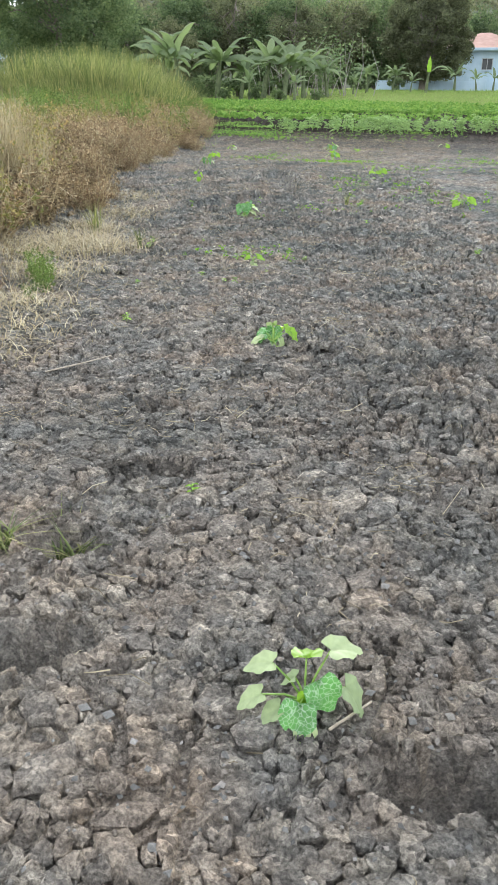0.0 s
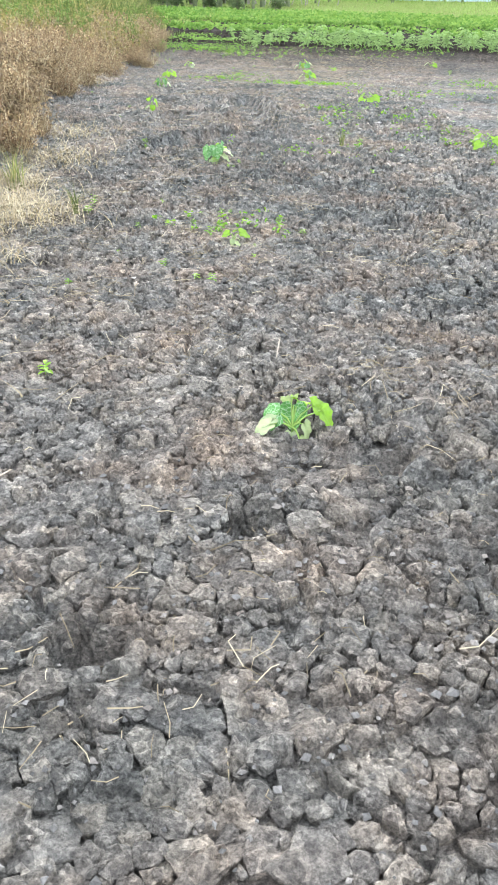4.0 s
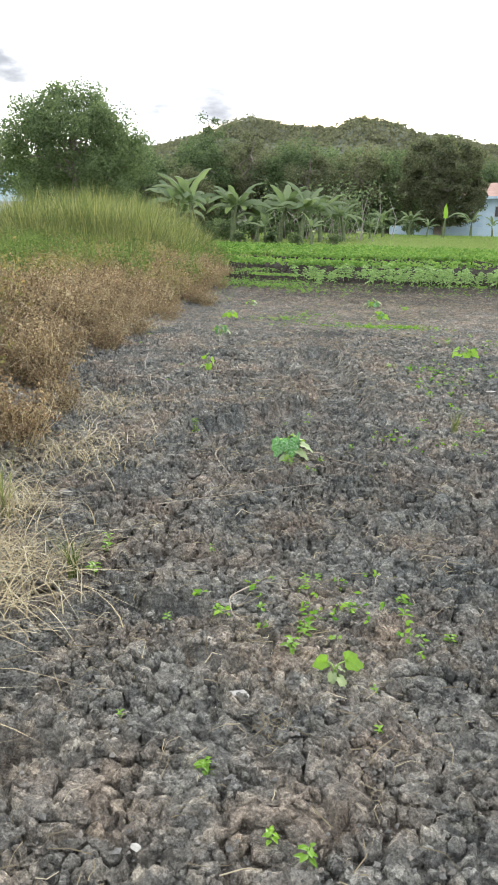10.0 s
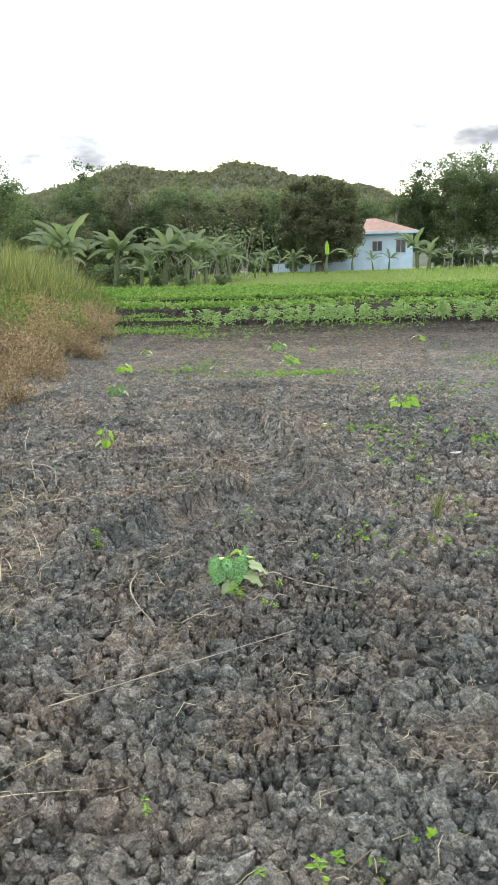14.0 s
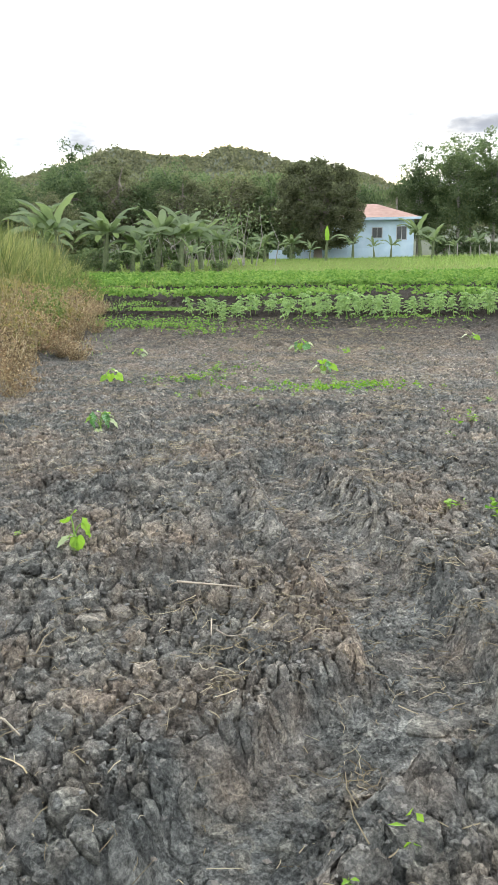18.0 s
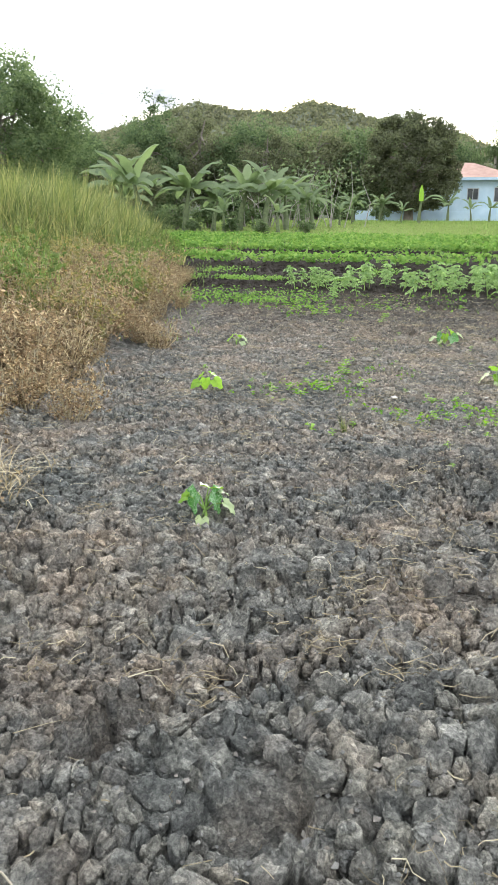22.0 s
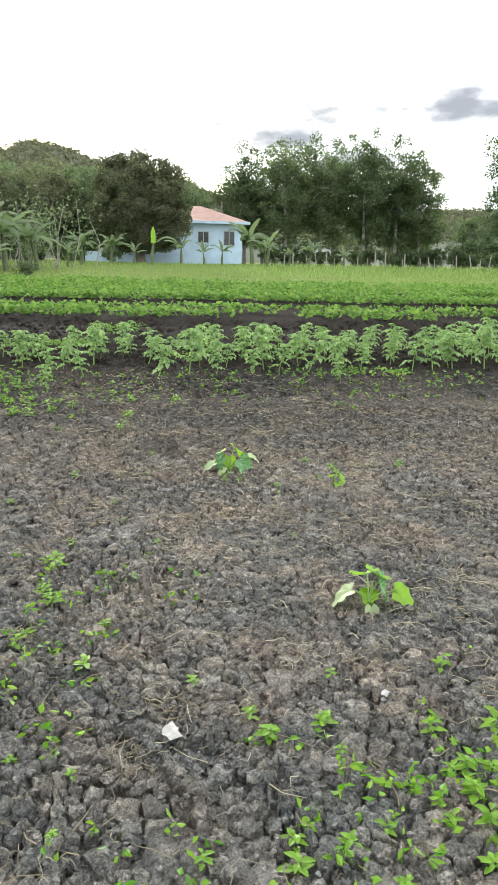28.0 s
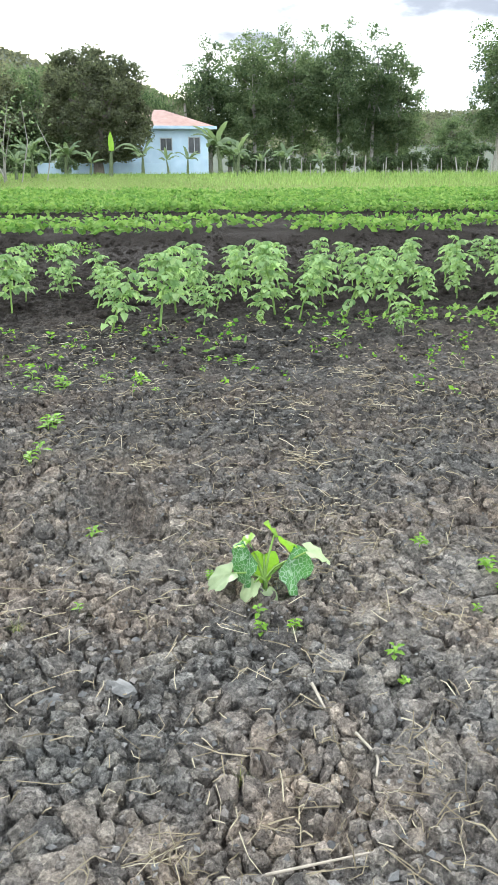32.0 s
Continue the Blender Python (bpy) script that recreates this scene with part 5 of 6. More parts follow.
def make_squash(x, y, leaves, label, turn=0.0, scale=1.0, group="squash seedlings"):
    """leaves: heading, reach, height, size, pitch, kind (g green, m mottled, p pale, c seed leaf)."""
    root = new("squash_seedling")
    stem = Pile()
    stem.tube([(0, 0, -0.03), (0.004, 0, 0.03), (0.0, 0.004, 0.055)], [0.009, 0.008, 0.006], 6)
    child("stem", stem.mesh("stem", M_STEM, True), root)
    for heading, reach, height, size, pitch, kind in leaves:
        a = radians(heading)
        d = np.array([math.cos(a), math.sin(a), 0])
        reach *= 0.72
        tip = d * reach + (0, 0, height)
        stalk = Pile()
        stalk.tube([(0, 0, 0.045), d * reach * 0.45 + (0, 0, 0.04 + height * 0.45), tip], [0.0048, 0.004, 0.003], 5)
        size = size * (0.80 if kind in "pc" else 0.98)
        me = leaf_shape(size, 0.34 if kind != "c" else 0.05, 0.28, 5 if kind != "c" else 1, {"p": 1.3, "c": 1.35}.get(kind, 1.05))
        me.materials.append({"g": M_SEED, "m": M_MOTTLE, "p": M_SEEDP, "c": M_SEEDP}[kind])
        st = child("stalk", stalk.mesh("stalk", M_STEM, True), root)
        lf = child("leaf", me, st, {"p": "pale silvery leaf", "m": "dark leaf with silvery marks", "c": "smooth oval seed leaf"}.get(kind, ""))
        lf.matrix_basis = Matrix.Translation(tip) @ pose(0, 0, 0, {"g": 34, "m": 46, "p": 12, "c": 5}[kind] * math.cos(radians(heading + turn)), 12 - pitch, heading)
    root.matrix_basis = pose(x, y, zs(x, y), 0, 0, turn) @ Matrix.Scale(scale, 4)
    return tagged(root, label, "seedling", group)


make_squash(-0.80, 1.12, [(20, 0.12, 0.23, 0.13, 8, "p"), (80, 0.02, 0.21, 0.11, 0, "g"), (170, 0.15, 0.19, 0.11, 0, "p"), (-30, 0.06, 0.15, 0.13, -48, "m"), (-8, 0.18, 0.12, 0.14, -35, "p"), (186, 0.20, 0.09, 0.10, -10, "p"), (150, 0.05, 0.13, 0.08, -20, "p"), (-110, 0.07, 0.08, 0.13, -45, "m"), (-90, 0.10, 0.01, 0.10, -32, "c"), (-60, 0.02, 0.10, 0.08, -55, "g"), (200, 0.12, 0.05, 0.09, -12, "p")], "squash seedling, pale-backed green leaves, on a cracked soil hump", 18, 0.72)
make_squash(-1.68, 3.97, [(100, 0.05, 0.17, 0.10, -25, "p"), (80, 0.03, 0.14, 0.12, -65, "m"), (60, 0.06, 0.15, 0.09, -10, "g"), (170, 0.10, 0.08, 0.11, -10, "p"), (190, 0.13, 0.07, 0.10, -15, "p"), (160, 0.07, 0.10, 0.12, -20, "m"), (20, 0.12, 0.13, 0.11, -15, "g"), (5, 0.16, 0.12, 0.10, -30, "g"), (-100, 0.03, 0.03, 0.09, -40, "c"), (-60, 0.08, 0.02, 0.09, -30, "c"), (-20, 0.07, 0.07, 0.09, -50, "p")], "squash seedling with silvery and bright green leaves", 16, 0.84)
make_squash(-2.58, 6.49, [(10, 0.07, 0.09, 0.11, 0, "g"), (170, 0.05, 0.09, 0.08, -5, "g"), (30, 0.03, 0.05, 0.06, -10, "p"), (-40, 0.04, 0.02, 0.07, -25, "c"), (-120, 0.03, 0.04, 0.06, -50, "c")], "small squash seedling with two bright leaves", 20, 0.75)
make_squash(-3.43, 8.94, [(185, 0.07, 0.11, 0.13, -48, "m"), (-60, 0.01, 0.13, 0.13, -62, "m"), (110, 0.07, 0.12, 0.13, 0, "g"), (35, 0.08, 0.15, 0.13, -55, "m"), (8, 0.12, 0.09, 0.10, -5, "p"), (-12, 0.09, 0.05, 0.10, -8, "p"), (-115, 0.05, 0.02, 0.09, -25, "c"), (60, 0.10, 0.12, 0.11, 0, "g")], "sturdy squash seedling, dark leaves marked with silver", 8)
make_squash(-4.99, 11.42, [(120, 0.04, 0.14, 0.10, -10, "g"), (20, 0.05, 0.11, 0.09, -40, "g"), (190, 0.05, 0.04, 0.07, -12, "p"), (-60, 0.03, 0.05, 0.07, -50, "g"), (-100, 0.02, 0.03, 0.06, -60, "c")], "small upright squash seedling in loose clods", 14)
make_squash(-5.72, 13.80, [(160, 0.05, 0.13, 0.14, -55, "m"), (20, 0.04, 0.13, 0.12, -45, "m"), (70, 0.06, 0.14, 0.11, 0, "g"), (5, 0.12, 0.08, 0.10, -25, "p"), (-110, 0.05, 0.02, 0.10, -30, "c"), (150, 0.12, 0.10, 0.08, -10, "g"), (40, 0.1, 0.12, 0.08, 0, "p")], "squash seedling with broad silvery-green leaves in crumbly soil", 14)
make_squash(-6.74, 17.03, [(60, 0.08, 0.12, 0.12, 0, "g"), (150, 0.08, 0.11, 0.12, -10, "g"), (-20, 0.10, 0.09, 0.11, -15, "g"), (220, 0.09, 0.07, 0.10, -10, "g"), (-90, 0.04, 0.10, 0.10, -50, "g")], "squash seedling with bright green leaves", 0)
make_squash(-7.16, 19.51, [(20, 0.10, 0.10, 0.12, -20, "p"), (150, 0.09, 0.10, 0.12, -15, "g"), (80, 0.06, 0.12, 0.11, 0, "g"), (-30, 0.12, 0.05, 0.10, -15, "p")], "squash seedling with pale leaves", 0)
make_squash(-4.75, 20.21, [(165, 0.06, 0.13, 0.15, -50, "m"), (5, 0.10, 0.11, 0.16, -40, "m"), (55, 0.08, 0.18, 0.14, -20, "g"), (90, 0.04, 0.12, 0.10, -70, "g"), (190, 0.15, 0.08, 0.12, -15, "p"), (12, 0.20, 0.13, 0.10, -8, "p"), (-80, 0.04, 0.02, 0.09, -35, "c"), (-140, 0.06, 0.05, 0.08, -20, "c"), (130, 0.10, 0.15, 0.08, 0, "g")], "sturdy squash seedling in a shallow watered dip", -6)
make_squash(-4.25, 17.99, [(170, 0.11, 0.09, 0.13, -20, "p"), (30, 0.07, 0.13, 0.14, -35, "m"), (100, 0.05, 0.16, 0.14, 0, "g"), (60, 0.09, 0.15, 0.13, 0, "g"), (-5, 0.15, 0.10, 0.11, -10, "g"), (-70, 0.04, 0.03, 0.09, -45, "c"), (80, 0.02, 0.09, 0.09, -50, "g")], "squash seedling with silvery lower leaves", -4)
make_squash(-4.04, 19.88, [(100, 0.03, 0.06, 0.07, 0, "g"), (-60, 0.04, 0.02, 0.07, -25, "g"), (10, 0.05, 0.05, 0.07, -20, "g")], "tiny squash seedling in dark soil", 0)
make_squash(-2.52, 13.38, [(60, 0.09, 0.10, 0.12, 0, "g"), (150, 0.10, 0.09, 0.12, -5, "g"), (-10, 0.11, 0.08, 0.12, -10, "g"), (230, 0.10, 0.05, 0.11, -10, "g"), (-60, 0.08, 0.06, 0.10, -20, "g")], "low squash seedling with yellow-green leaves", 0)
make_squash(-2.02, 21.35, [(40, 0.09, 0.10, 0.12, 0, "g"), (160, 0.10, 0.10, 0.12, -10, "p"), (-30, 0.10, 0.08, 0.12, -10, "g")], "squash seedling with spreading leaves", 0)
make_squash(-0.95, 10.35, [(60, 0.09, 0.10, 0.12, 0, "g"), (150, 0.10, 0.09, 0.12, -5, "g"), (-10, 0.11, 0.08, 0.12, -10, "g"), (230, 0.10, 0.05, 0.11, -10, "g")], "low spreading squash seedling", 0)


# ---------------------------------------------------------------- small weeds
def make_weed(seed, n, material):
    """A rosette of small pointed leaves on a short stem; about one unit wide, scaled when planted."""
    rng = np.random.default_rng(seed)
    root = new("weed")
    stem = Pile()
    stem.tube([(0, 0, -0.1), (rng.normal() * 0.05, 0, 0.3), (rng.normal() * 0.1, rng.normal() * 0.1, 0.6)], [0.03, 0.025, 0.012], 4)
    child("stem", stem.mesh("stem", M_STEM, True), root)
    for k in range(n):
        a, h = 2.4 * k + rng.normal() * 0.3, 0.12 + 0.5 * k / n
        ln = rng.uniform(0.35, 0.6) * (1 - 0.3 * k / n)
        d, s = np.array([math.cos(a), math.sin(a), 0]), np.array([-math.sin(a), math.cos(a), 0])
        w, rise = ln * 0.27, rng.uniform(0.05, 0.5)
        o = np.array([0, 0, h])
        q = lambda u, side, up: o + d * ln * u + s * side * w + np.array([0, 0, rise * ln * u + up])
        v = [q(0, 0, 0), q(0.45, 1, 0.03), q(0.5, 0, -0.01), q(0.45, -1, 0.03), q(0.8, 0.6, -0.03), q(1.05, 0, -0.10), q(0.8, -0.6, -0.03)]
        me = bpy.data.meshes.new("leaf")
        me.from_pydata(v, [], [(0, 1, 2), (0, 2, 3), (1, 4, 5, 2), (2, 5, 6, 3)])
        me.materials.append(material)
        child("leaf", me, root)
    return root


WEEDS = [make_weed(200, 9, M_WEED), make_weed(201, 12, M_WEED), make_weed(202, 7, M_WEED), make_weed(203, 10, M_SEED)]
planted = 0


def plant_weeds(rows, label="small bright green weed on bare soil", lift=1.0):
    global planted
    for x, y, s in rows:
        s = s * 0.011
        m = pose(x, y, zs(x, y) - 0.004, 0, 0, planted * 77 % 360)
        if planted < 4:
            ob = WEEDS[planted]
            ob.matrix_basis = m @ Matrix.Scale(s, 4)
        else:
            ob = copy_thing(WEEDS[planted % 4], m)
            ob.scale = (s, s, s * lift)
        tagged(ob, label, "weed", "small weeds")
        planted += 1


plant_weeds([(-3.15, 6.81, 7), (-3.03, 7.04, 6), (-2.99, 6.92, 6), (-2.87, 7.18, 6), (-2.76, 6.78, 8), (-2.43, 7.2, 7), (-2.31, 6.9, 8), (-2.2, 6.94, 6), (-3.03, 7.21, 4), (-2.83, 7.29, 5), (-2.5, 7.46, 4), (-3.39, 7.37, 4), (-3.32, 6.68, 5), (-2.36, 9.6, 6), (-2.24, 10.28, 7), (-1.94, 8.88, 6), (-2.77, 6.61, 9), (-7.07, 18.02, 8), (-2.67, 11.06, 7), (-1.92, 11.7, 6), (-2.44, 11.81, 8), (-2.78, 12.11, 8), (-1.85, 11.2, 5), (-4.32, 9.44, 8), (-5.94, 17.54, 8), (-1.55, 20.19, 14), (-6.01, 17.1, 8), (-5.74, 17.73, 8)])
plant_weeds([(-5.89, 17.0, 9), (-5.78, 17.33, 9), (-6.19, 17.76, 6), (-6.41, 17.83, 6), (-6.42, 17.37, 6), (-6.25, 17.31, 7), (-5.97, 17.66, 7), (-5.84, 16.6, 6), (-5.02, 16.51, 6), (-4.85, 17.15, 7), (-4.53, 16.6, 8), (-4.78, 16.57, 8), (-4.58, 16.95, 5), (-5.31, 15.94, 6), (-5.16, 15.77, 5), (-5.57, 15.69, 10), (-5.4, 15.55, 7), (-4.41, 15.85, 7), (-4.67, 15.39, 6), (-4.94, 15.94, 5), (-4.75, 16.29, 6), (-4.98, 16.36, 4), (-4.09, 17.46, 10), (-4.04, 17.06, 12), (-4.25, 16.59, 9), (-4.15, 16.48, 9), (-4.26, 17.05, 9), (-3.93, 17.59, 6), (-3.99, 20.09, 9), (-3.47, 20.32, 10), (-5.4, 16.88, 5), (-5.41, 16.61, 4)])
plant_weeds([(-5.32, 20.63, 7), (-4.17, 20.4, 7), (-4.79, 20.04, 6), (-4.69, 19.98, 5), (-4.45, 19.79, 6), (-4.0, 20.21, 9), (-5.33, 20.14, 4), (-5.62, 21.25, 9), (-5.59, 21.64, 10), (-5.58, 22.29, 12), (-5.78, 22.44, 12), (-4.56, 21.31, 3), (-4.78, 22.57, 6), (-4.55, 22.68, 10), (-3.85, 23.06, 9), (-3.54, 23.31, 9), (-2.64, 23.39, 12), (-3.1, 23.57, 10), (-5.35, 22.38, 10), (-5.15, 22.3, 10), (-4.13, 19.98, 4), (-4.92, 20.26, 5), (-5.59, 21.35, 9), (-5.56, 21.74, 9)])
plant_weeds([(-5.71, 18.51, 12), (-5.66, 18.09, 12), (-5.31, 18.36, 5), (-5.41, 17.92, 7), (-5.22, 18.82, 5), (-5.06, 18.64, 5), (-5.67, 18.82, 6), (-6.14, 19.51, 6), (-5.83, 20.09, 8), (-5.43, 19.16, 5), (-5.5, 19.5, 6), (-4.45, 19.68, 5), (-4.46, 18.91, 5), (-4.79, 19.99, 6), (-5.7, 22.15, 9), (-5.6, 22.35, 9), (-6.86, 21.98, 14), (-6.58, 21.71, 14), (-6.33, 21.97, 14), (-6.64, 22.36, 10), (-5.76, 18.59, 9), (-5.71, 18.19, 9), (-1.45, 2.07, 6), (-2.72, 4.16, 8), (-2.4, 7.07, 8), (-0.64, 7.6, 10), (-3.93, 7.29, 10), (-2.78, 14.62, 10), (-6.61, 13.41, 9), (-6.37, 12.68, 8), (-5.14, 10.76, 5), (-5.33, 11.53, 4)])
plant_weeds([(-3.2, 6.02, 4), (-2.84, 5.87, 8), (-3.96, 7.36, 8), (-3.85, 7.01, 9), (-3.41, 7.41, 4), (-4.34, 9.48, 8), (-2.88, 7.24, 6), (-2.57, 5.66, 6), (-2.46, 5.62, 7), (-3.17, 5.29, 5), (-2.43, 6.46, 4), (-2.38, 6.25, 4), (-2.95, 6.51, 5)])
plant_weeds([(-3.40, 8.81, 8), (-3.37, 8.79, 6), (-3.25, 8.76, 4), (-3.19, 8.72, 4), (-4.27, 9.35, 6), (-3.65, 9.64, 5), (-3.21, 8.98, 5), (-3.06, 9.28, 5), (-2.84, 9.70, 5), (-2.79, 9.06, 4), (-2.84, 8.85, 4), (-6.44, 21.65, 12), (-6.28, 21.78, 12), (-6.5, 21.9, 13), (-6.1, 21.9, 11), (-5.58, 21.7, 11)])
rng = np.random.default_rng(210)
patch = []
for x, y, r, n in [(-4.18, 16.52, 0.35, 16), (-5.81, 17.24, 0.35, 10), (-3.86, 16.64, 0.5, 16), (-0.78, 18.39, 0.8, 16), (-2.42, 11.92, 0.6, 8), (-1.74, 14.64, 0.9, 12), (-6.69, 22.11, 0.5, 8), (-5.28, 23.07, 0.6, 8), (-3.46, 23.20, 0.8, 10), (-1.11, 10.88, 0.8, 8)]:
    patch += [(x + rng.normal() * r, y + rng.normal() * r * 0.7, rng.uniform(4, 10)) for k in range(n)]
plant_weeds(patch, "low green weed in a spreading patch", 0.7)


def build_weed_carpet():
    """Low creeping weeds in spreading patches."""
    rng = np.random.default_rng(215)
    pile = Pile()
    for x, y, r, n in [(-4.15, 16.7, 0.40, 420), (-3.6, 16.9, 0.45, 420), (-5.8, 17.3, 0.40, 240), (-0.78, 18.4, 0.9, 420), (-2.42, 11.9, 0.7, 260), (-1.74, 14.6, 1.0, 260), (-6.7, 22.1, 0.6, 260), (-5.3, 22.9, 0.8, 320), (-3.4, 23.1, 0.9, 300), (-1.1, 10.9, 0.9, 240), (-4.9, 16.4, 0.5, 140), (-2.6, 9.6, 0.5, 90), (-2.7, 7.0, 0.4, 120), (0.6, 14.0, 1.2, 300), (-5.5, 18.2, 0.5, 120), (-7.6, 22.6, 0.7, 300)]:
        p = rng.normal(size=(n // 5, 2)) * (r * 0.62, r * 0.5) + (x, y)
        p = np.repeat(p, 5, 0) + rng.normal(size=(n // 5 * 5, 2)) * 0.02
        z = ground_z(p[:, 0], p[:, 1]) + rng.uniform(0.004, 0.045, len(p))
        pile.leaves(rng, np.stack([p[:, 0], p[:, 1], z], -1), 0.036, 0.019, 0.0, 0.6)
    ob = new("creeping_weeds", pile.mesh("creeping_weeds", M_WEED))
    return tagged(ob, "low creeping yellow-green weeds on bare soil", "weeds", kind="stuff")


build_weed_carpet()


# ---------------------------------------------------------------- sticks, straw, scraps
def stick(points, thick, label, name="stick", material=None):
    pts = []
    for x, y, lift in points:
        pts.append((x, y, zs(x, y) + lift))
    pts = np.array(pts)
    fine = []
    for k in range(len(pts) - 1):
        for u in np.linspace(0, 1, 5)[:-1]:
            fine.append(pts[k] * (1 - u) + pts[k + 1] * u)
    fine.append(pts[-1])
    fine = np.array(fine)
    fine[1:-1] = (fine[:-2] + 2 * fine[1:-1] + fine[2:]) / 4
    pile = Pile()
    pile.tube(fine, [0.85 * thick * (1 - 0.5 * k / len(fine)) for k in range(len(fine))], 6)
    return tagged(new(name, pile.mesh(name, material or M_STICK, True)), label, name, "sticks on the soil")


for pts, th in [([(-3.95, 9.03, 0.01), (-3.93, 8.86, 0.03), (-3.88, 8.72, 0.04), (-3.81, 8.61, 0.03), (-3.70, 8.50, 0.01)], 0.005), ([(-3.33, 9.04, 0.02), (-3.25, 9.06, 0.03), (-3.14, 9.04, 0.02), (-3.02, 8.96, 0.02), (-2.81, 8.91, 0.02)], 0.006), ([(-3.34, 8.75, 0.01), (-3.27, 8.82, 0.02)], 0.005), ([(-3.24, 8.74, 0.01), (-3.20, 8.82, 0.03), (-3.14, 8.84, 0.02)], 0.004),
                ([(-4.02, 9.50, 0.01), (-3.96, 9.72, 0.03)], 0.005), ([(-3.59, 8.55, 0.01), (-3.49, 8.65, 0.02)], 0.004), ([(-3.85, 8.54, 0.01), (-3.79, 8.62, 0.02)], 0.004), ([(-3.08, 7.11, 0.01), (-3.14, 6.92, 0.04), (-3.07, 6.77, 0.02), (-3.02, 6.77, 0.01)], 0.004), ([(-5.48, 11.12, 0.02), (-5.39, 10.87, 0.04), (-5.22, 10.58, 0.02)], 0.007), ([(-5.38, 10.88, 0.02), (-5.21, 10.76, 0.05), (-5.08, 10.62, 0.04), (-4.96, 10.35, 0.02)], 0.006), ([(-5.64, 11.81, 0.01), (-5.50, 11.79, 0.05), (-5.38, 11.71, 0.01)], 0.004), ([(-4.41, 11.08, 0.015), (-4.13, 11.03, 0.02)], 0.006), ([(-5.47, 11.12, 0.01), (-5.26, 11.18, 0.015)], 0.004), ([(-5.18, 10.48, 0.02), (-5.08, 10.38, 0.04), (-4.97, 10.21, 0.02)], 0.005), ([(-4.87, 10.03, 0.02), (-4.73, 10.13, 0.05), (-4.63, 10.06, 0.02)], 0.007), ([(-4.21, 10.82, 0.01), (-4.18, 10.67, 0.03)], 0.004), ([(-4.17, 10.72, 0.01), (-4.11, 10.64, 0.03), (-4.04, 10.71, 0.01)], 0.003),
                ([(-3.90, 7.83, 0.01), (-3.08, 8.48, 0.03)], 0.003), ([(-4.92, 8.63, 0.02), (-4.90, 8.92, 0.05), (-5.07, 9.24, 0.04), (-4.93, 9.49, 0.02)], 0.007), ([(-5.92, 11.97, 0.02), (-5.76, 11.54, 0.03), (-5.60, 11.22, 0.02)], 0.005),
                ([(-4.70, 19.69, 0.02), (-4.69, 19.58, 0.02)], 0.006), ([(-4.63, 19.51, 0.01), (-4.60, 19.42, 0.02), (-4.62, 19.37, 0.01)], 0.005), ([(-4.90, 19.15, 0.01), (-4.69, 19.17, 0.02)], 0.004), ([(-0.73, 1.08, 0.02), (-0.65, 1.18, 0.03)], 0.005), ([(-2.69, 3.11, 0.01), (-2.54, 3.25, 0.03), (-2.49, 3.48, 0.01)], 0.006), ([(-1.91, 4.83, 0.01), (-1.87, 4.58, 0.02)], 0.005)]:
    stick(pts, th, "bleached dry stick lying on the soil")


def scrap(x, y, size, label, name, material, flat=0.25, seed=0):
    """A small uneven lump or flake."""
    bm = bmesh.new()
    bmesh.ops.create_icosphere(bm, subdivisions=2, radius=1)
    rng = np.random.default_rng(seed)
    for v in bm.verts:
        v.co *= 0.75 + 0.5 * noise.noise(v.co * 1.7 + Vector((seed, 0, 0)))
        v.co = Vector((v.co.x * size * 1.5, v.co.y * size, v.co.z * size * flat))
    me = bpy.data.meshes.new(name)
    bm.to_mesh(me)
    bm.free()
    me.materials.append(material)
    ob = new(name, me)
    ob.matrix_basis = pose(x, y, zs(x, y) + size * flat * 0.35 + (0.012 if flat < 0.1 else 0), 0, 0, seed * 50)
    return tagged(ob, label, name)


for k, (x, y, s) in enumerate([(-2.87, 6.28, 0.07), (-2.16, 11.38, 0.07), (-5.11, 17.07, 0.06), (-2.88, 5.50, 0.025), (-5.99, 18.63, 0.06), (-4.36, 17.26, 0.03)]):
    scrap(x, y, s * 0.62, "pale scrap of ash-grey dried mud film", "pale_scrap", M_SCRAP, 0.06, k)
M_ROCK = plain_mat("grey_stone", (0.09, 0.09, 0.086), (0.17, 0.167, 0.157), 25, 0.85, 0.5)
for k, (x, y, s) in enumerate([(-5.19, 19.75, 0.035), (-5.36, 19.74, 0.035), (-4.51, 7.83, 0.05), (-4.83, 19.93, 0.03)]):
    scrap(x, y, s, "grey flat stone half sunk in the soil", "stone", M_ROCK, 0.5, k + 10)


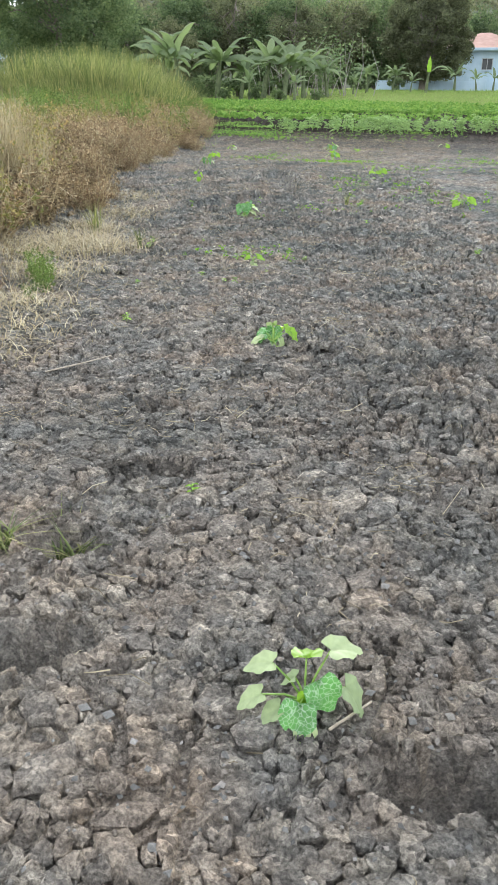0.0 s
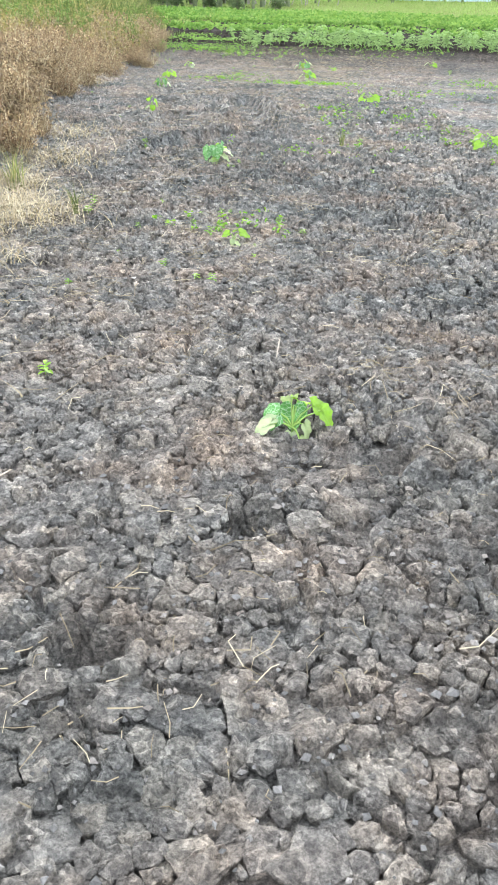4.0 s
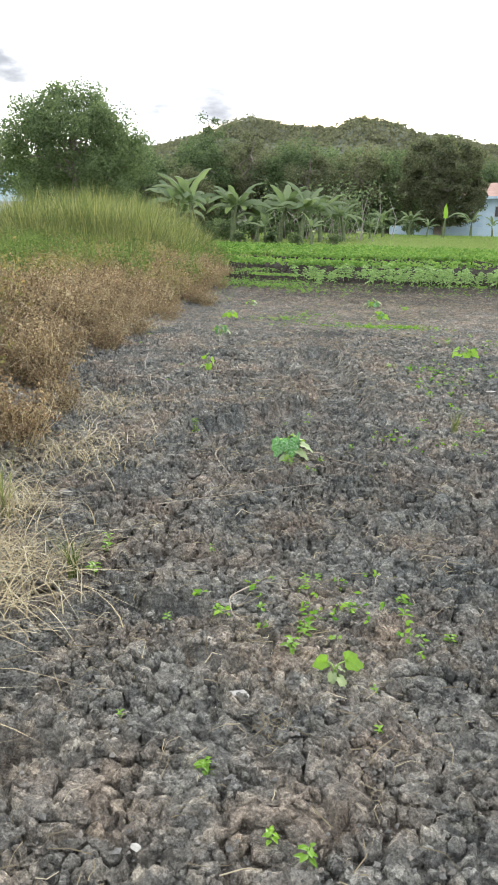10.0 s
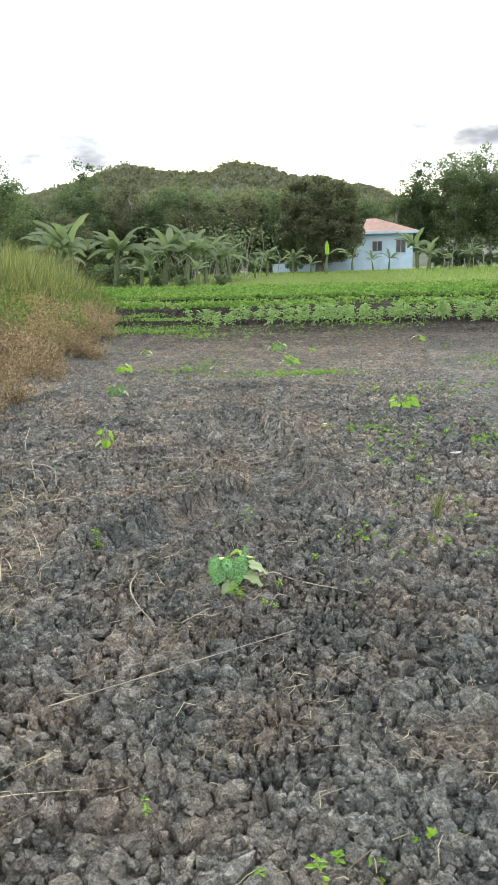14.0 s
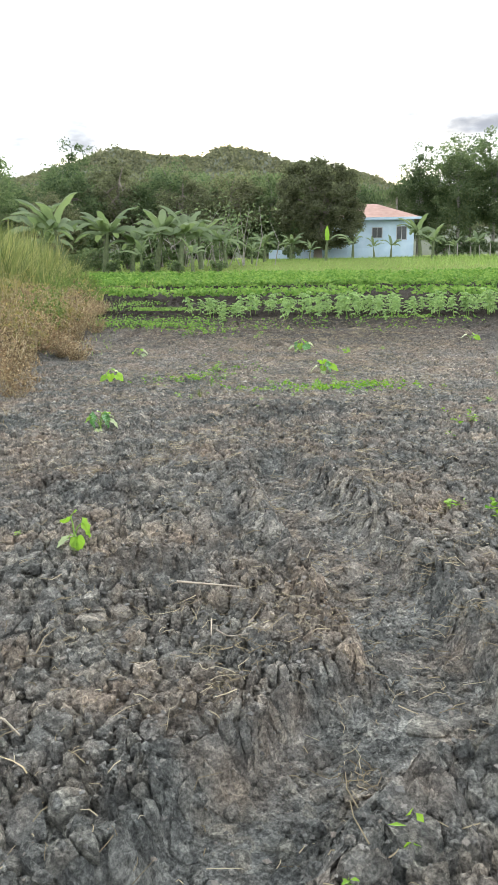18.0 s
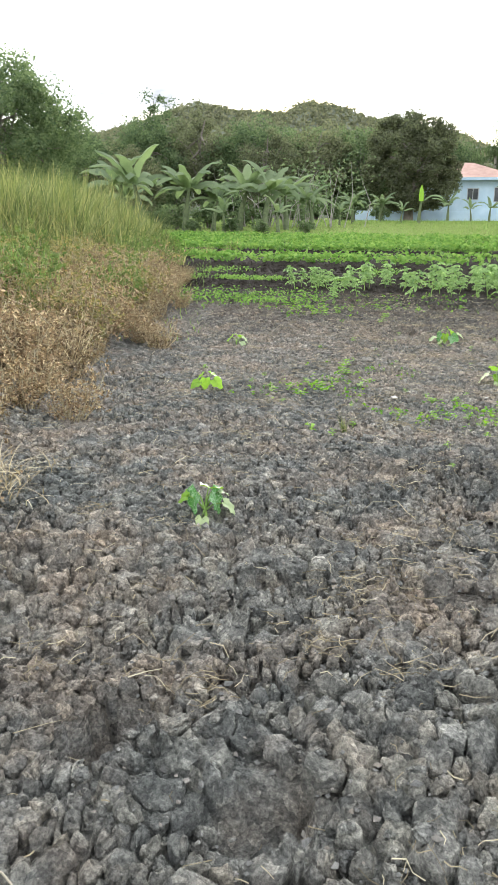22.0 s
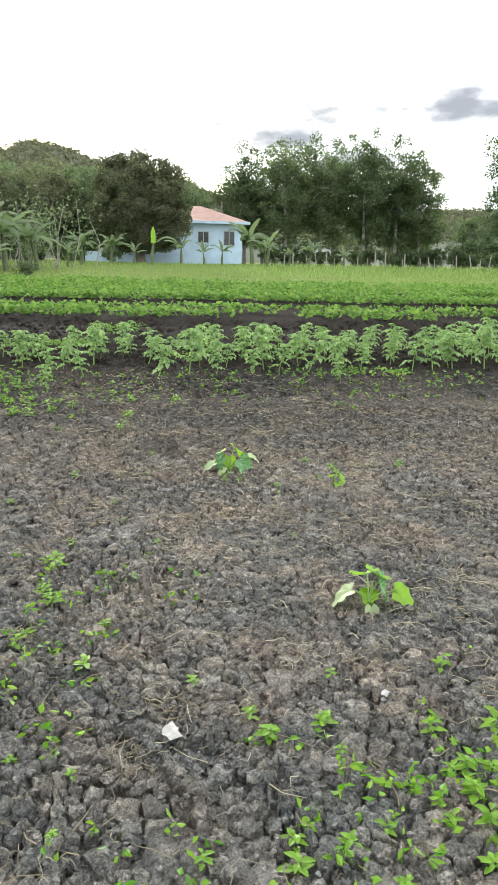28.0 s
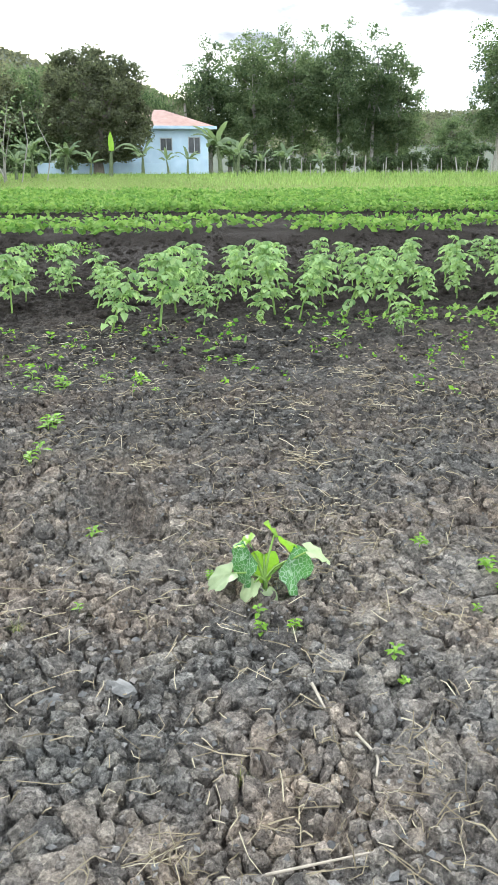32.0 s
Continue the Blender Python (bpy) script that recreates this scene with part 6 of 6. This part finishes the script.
def build_straw():
    """Short bits of straw and root strewn over the soil."""
    rng = np.random.default_rng(220)
    pile = Pile()
    n = 30000
    y = 0.2 + 23.3 * rng.uniform(size=n) ** 0.8
    u = rng.normal(size=n) * 1.6
    x = np.interp(y, [0, 4, 9, 14, 20, 24], [-0.2, -1.9, -3.7, -5.0, -5.0, -5.0]) + u + 0.3
    keep = rng.uniform(size=n) < (0.22 + 1.0 * smooth(0.42, 0.62, fbm(x * 1.1, y * 1.1, 95, 3))) * (0.55 + 0.6 * smooth(16, 18, y)) + 0.3 * smooth(16, 19, y)
    x, y = x[keep], y[keep]
    n = len(x)
    a, ln = rng.uniform(0, 6.28, n), (0.02 + 0.11 * rng.uniform(size=n) ** 2)[:, None]
    d = np.stack([np.cos(a), np.sin(a), rng.normal(size=n) * 0.2], -1)
    p = np.stack([x, y, ground_z(x, y) + 0.014], -1)
    m = p + d * ln * 0.5 + rng.normal(size=(n, 3)) * ln * 0.12 + (0, 0, 0.004)
    pile.threads(np.stack([p, m, p + d * ln], 1), rng.uniform(0.0010, 0.0023, n))
    # tangles of dry roots
    cy = np.repeat(1.0 + 21.5 * rng.uniform(size=130) ** 0.5, 26)
    cx = np.interp(cy, [0, 4, 9, 14, 20, 24], [-0.2, -1.9, -3.7, -5.0, -5.0, -5.0]) + np.repeat(rng.normal(size=130) * 1.3, 26) + 0.3
    r = np.repeat(rng.uniform(0.03, 0.09, 130), 26)
    n = len(cx)
    a, ln = rng.uniform(0, 6.28, n), rng.uniform(0.03, 0.11, n)
    px, py = cx + rng.normal(size=n) * r, cy + rng.normal(size=n) * r
    line, lie = [], ground_z(px, py) + 0.012
    for j in range(4):
        line.append(np.stack([px, py, lie + 0.012 * rng.uniform(size=n)], -1))
        a = a + rng.normal(size=n) * 0.6
        px, py = px + np.cos(a) * ln / 3, py + np.sin(a) * ln / 3
    line = np.stack(line, 1)
    pile.threads(line, rng.uniform(0.0009, 0.002, n))
    ob = new("straw", pile.mesh("straw", M_LITTER))
    return tagged(ob, "bits of straw and dry roots strewn over soil", "straw", kind="stuff")


build_straw()


def build_crumbs():
    """Loose lumps of dry clay lying on the ground."""
    rng = np.random.default_rng(230)
    g = (1 + 5**0.5) / 2
    ico = np.array([(-1, g, 0), (1, g, 0), (-1, -g, 0), (1, -g, 0), (0, -1, g), (0, 1, g), (0, -1, -g), (0, 1, -g), (g, 0, -1), (g, 0, 1), (-g, 0, -1), (-g, 0, 1)]) / 1.9
    tri = np.array([(0, 11, 5), (0, 5, 1), (0, 1, 7), (0, 7, 10), (0, 10, 11), (1, 5, 9), (5, 11, 4), (11, 10, 2), (10, 7, 6), (7, 1, 8), (3, 9, 4), (3, 4, 2), (3, 2, 6), (3, 6, 8), (3, 8, 9), (4, 9, 5), (2, 4, 11), (6, 2, 10), (8, 6, 7), (9, 8, 1)])
    octa = np.array([(1, 0, 0), (0, 1, 0), (-1, 0, 0), (0, -1, 0), (0, 0, 1), (0, 0, -1)], float)
    otri = np.array([(0, 1, 4), (1, 2, 4), (2, 3, 4), (3, 0, 4), (1, 0, 5), (2, 1, 5), (3, 2, 5), (0, 3, 5)])
    bed = ("bed_lumps", "dark moist lumps of dug garden soil", ico, tri, 5200, -3.5, 0.06, 4.5)
    for name, label, shape, tris, n, mean, most, wide in (bed, ("soil_lumps", "loose rounded lumps of dry grey clay", ico, tri, 11000, -4.3, 0.030, 1.15), ("soil_crumbs", "fine loose crumbs of dry grey clay", octa, otri, 26000, -5.05, 0.014, 0.95)):
        y = -0.1 + 23.4 * rng.uniform(size=n) ** 1.08
        x = np.interp(y, [0, 4, 9, 14, 20, 24], [-0.2, -1.9, -3.7, -5.0, -5.0, -5.0]) + 0.25 + rng.normal(size=n) * wide
        if name == "bed_lumps":
            y = rng.uniform(22.4, 32.0, n)
            x = -4.5 + rng.uniform(-7.5, 9.5, n)
        if name == "soil_lumps":
            keep = rng.uniform(size=n) < 0.5 + 0.5 * smooth(2.6, 5.0, y)
            x, y = x[keep], y[keep]
            n = len(x)
        size = np.clip(rng.lognormal(mean, 0.4, n), 0.0025, most)
        z = ground_z(x, y)
        turn = rng.uniform(0, 6.28, n)
        v = shape[None] * (1 + rng.uniform(-0.45, 0.35, (n, len(shape), 1)))
        v = v * (rng.uniform(0.7, 1.3, (n, 1, 3)) * size[:, None, None])
        c, s = np.cos(turn)[:, None], np.sin(turn)[:, None]
        v = np.stack([v[..., 0] * c - v[..., 1] * s, v[..., 0] * s + v[..., 1] * c, v[..., 2] * 0.75], -1)
        v += np.stack([x, y, z + size * (0.12 if name == "soil_crumbs" else 0.05)], -1)[:, None]
        f = (np.arange(n)[:, None, None] * len(shape) + tris[None]).reshape(-1, 3)
        ob = new(name, mesh_np(name, v.reshape(-1, 3), f, M_CRUMB if name == "soil_crumbs" else M_SOIL, name != "soil_crumbs"))
        tagged(ob, label, "soil", kind="stuff")


build_crumbs()


# ---------------------------------------------------------------- fence, low wall, far house
def build_fence():
    rng = np.random.default_rng(240)
    fence = new("fence")
    me = None
    for k in range(30):
        x = 2.2 + k * 0.83 + rng.normal() * 0.25
        y = 73.5 + 0.05 * x
        pile = Pile()
        if me is None:
            pile.tube([(0, 0, -0.2), (0.01, 0, 0.6), (0.0, 0.01, 1.1)], [0.045, 0.04, 0.035], 6)
            me = pile.mesh("post", M_PALEBARK, True)
        ob = child("post", me, fence)
        ob.matrix_basis = pose(x, y, zat(x, y), rng.normal() * 4, rng.normal() * 4, 60 * k) @ Matrix.Scale(rng.uniform(0.7, 1.25), 4)
    return tagged(fence, "row of rough pale stakes along the grass", "fence")


build_fence()
low = new("garden_wall")
for k in range(7):
    seg = part("panel", box(bmesh.new(), -14.0 + 1.55 * k, -12.5 + 1.55 * k, 86.0, 86.15, 0, 1.0), M_WALL, low)
    part("pillar", box(bmesh.new(), -12.5 + 1.55 * k, -12.45 + 1.55 * k, 85.95, 86.2, 0, 1.15), M_WALL, low)
low.matrix_basis = pose(0, 0, zat(-8, 86) - 0.1)
tagged(low, "low pale blue garden wall under the mango tree", "wall")


def build_far_house():
    root = new("house")
    part("wall", box(bmesh.new(), -6, 0, 0, 6, 0, 4.3), M_WALL, root)
    roof = bmesh.new()
    box(roof, -6.5, 0.5, -0.5, 6.5, 4.3, 4.55)
    part("roof", roof, M_FRAME, root, "flat grey roof edge")
    for x in (-1.2, -2.6, -4.6):
        w = part("window", box(bmesh.new(), x - 0.5, x + 0.5, -0.06, -0.004, 1.9, 3.2), M_FRAME, root)
        part("pane", box(bmesh.new(), x - 0.42, x + 0.42, -0.08, -0.064, 1.98, 3.12), M_DARKGLASS, w)
    root.matrix_basis = pose(-62.0, 95, zat(-65, 95) + 3.2, 0, 0, 20) 
    base = part("foundation", box(bmesh.new(), -6.2, 0.2, -0.2, 6.2, -3.3, -0.003), M_FRAME, root)
    return tagged(root, "pale blue house with a flat roof behind trees", "house")


build_far_house()
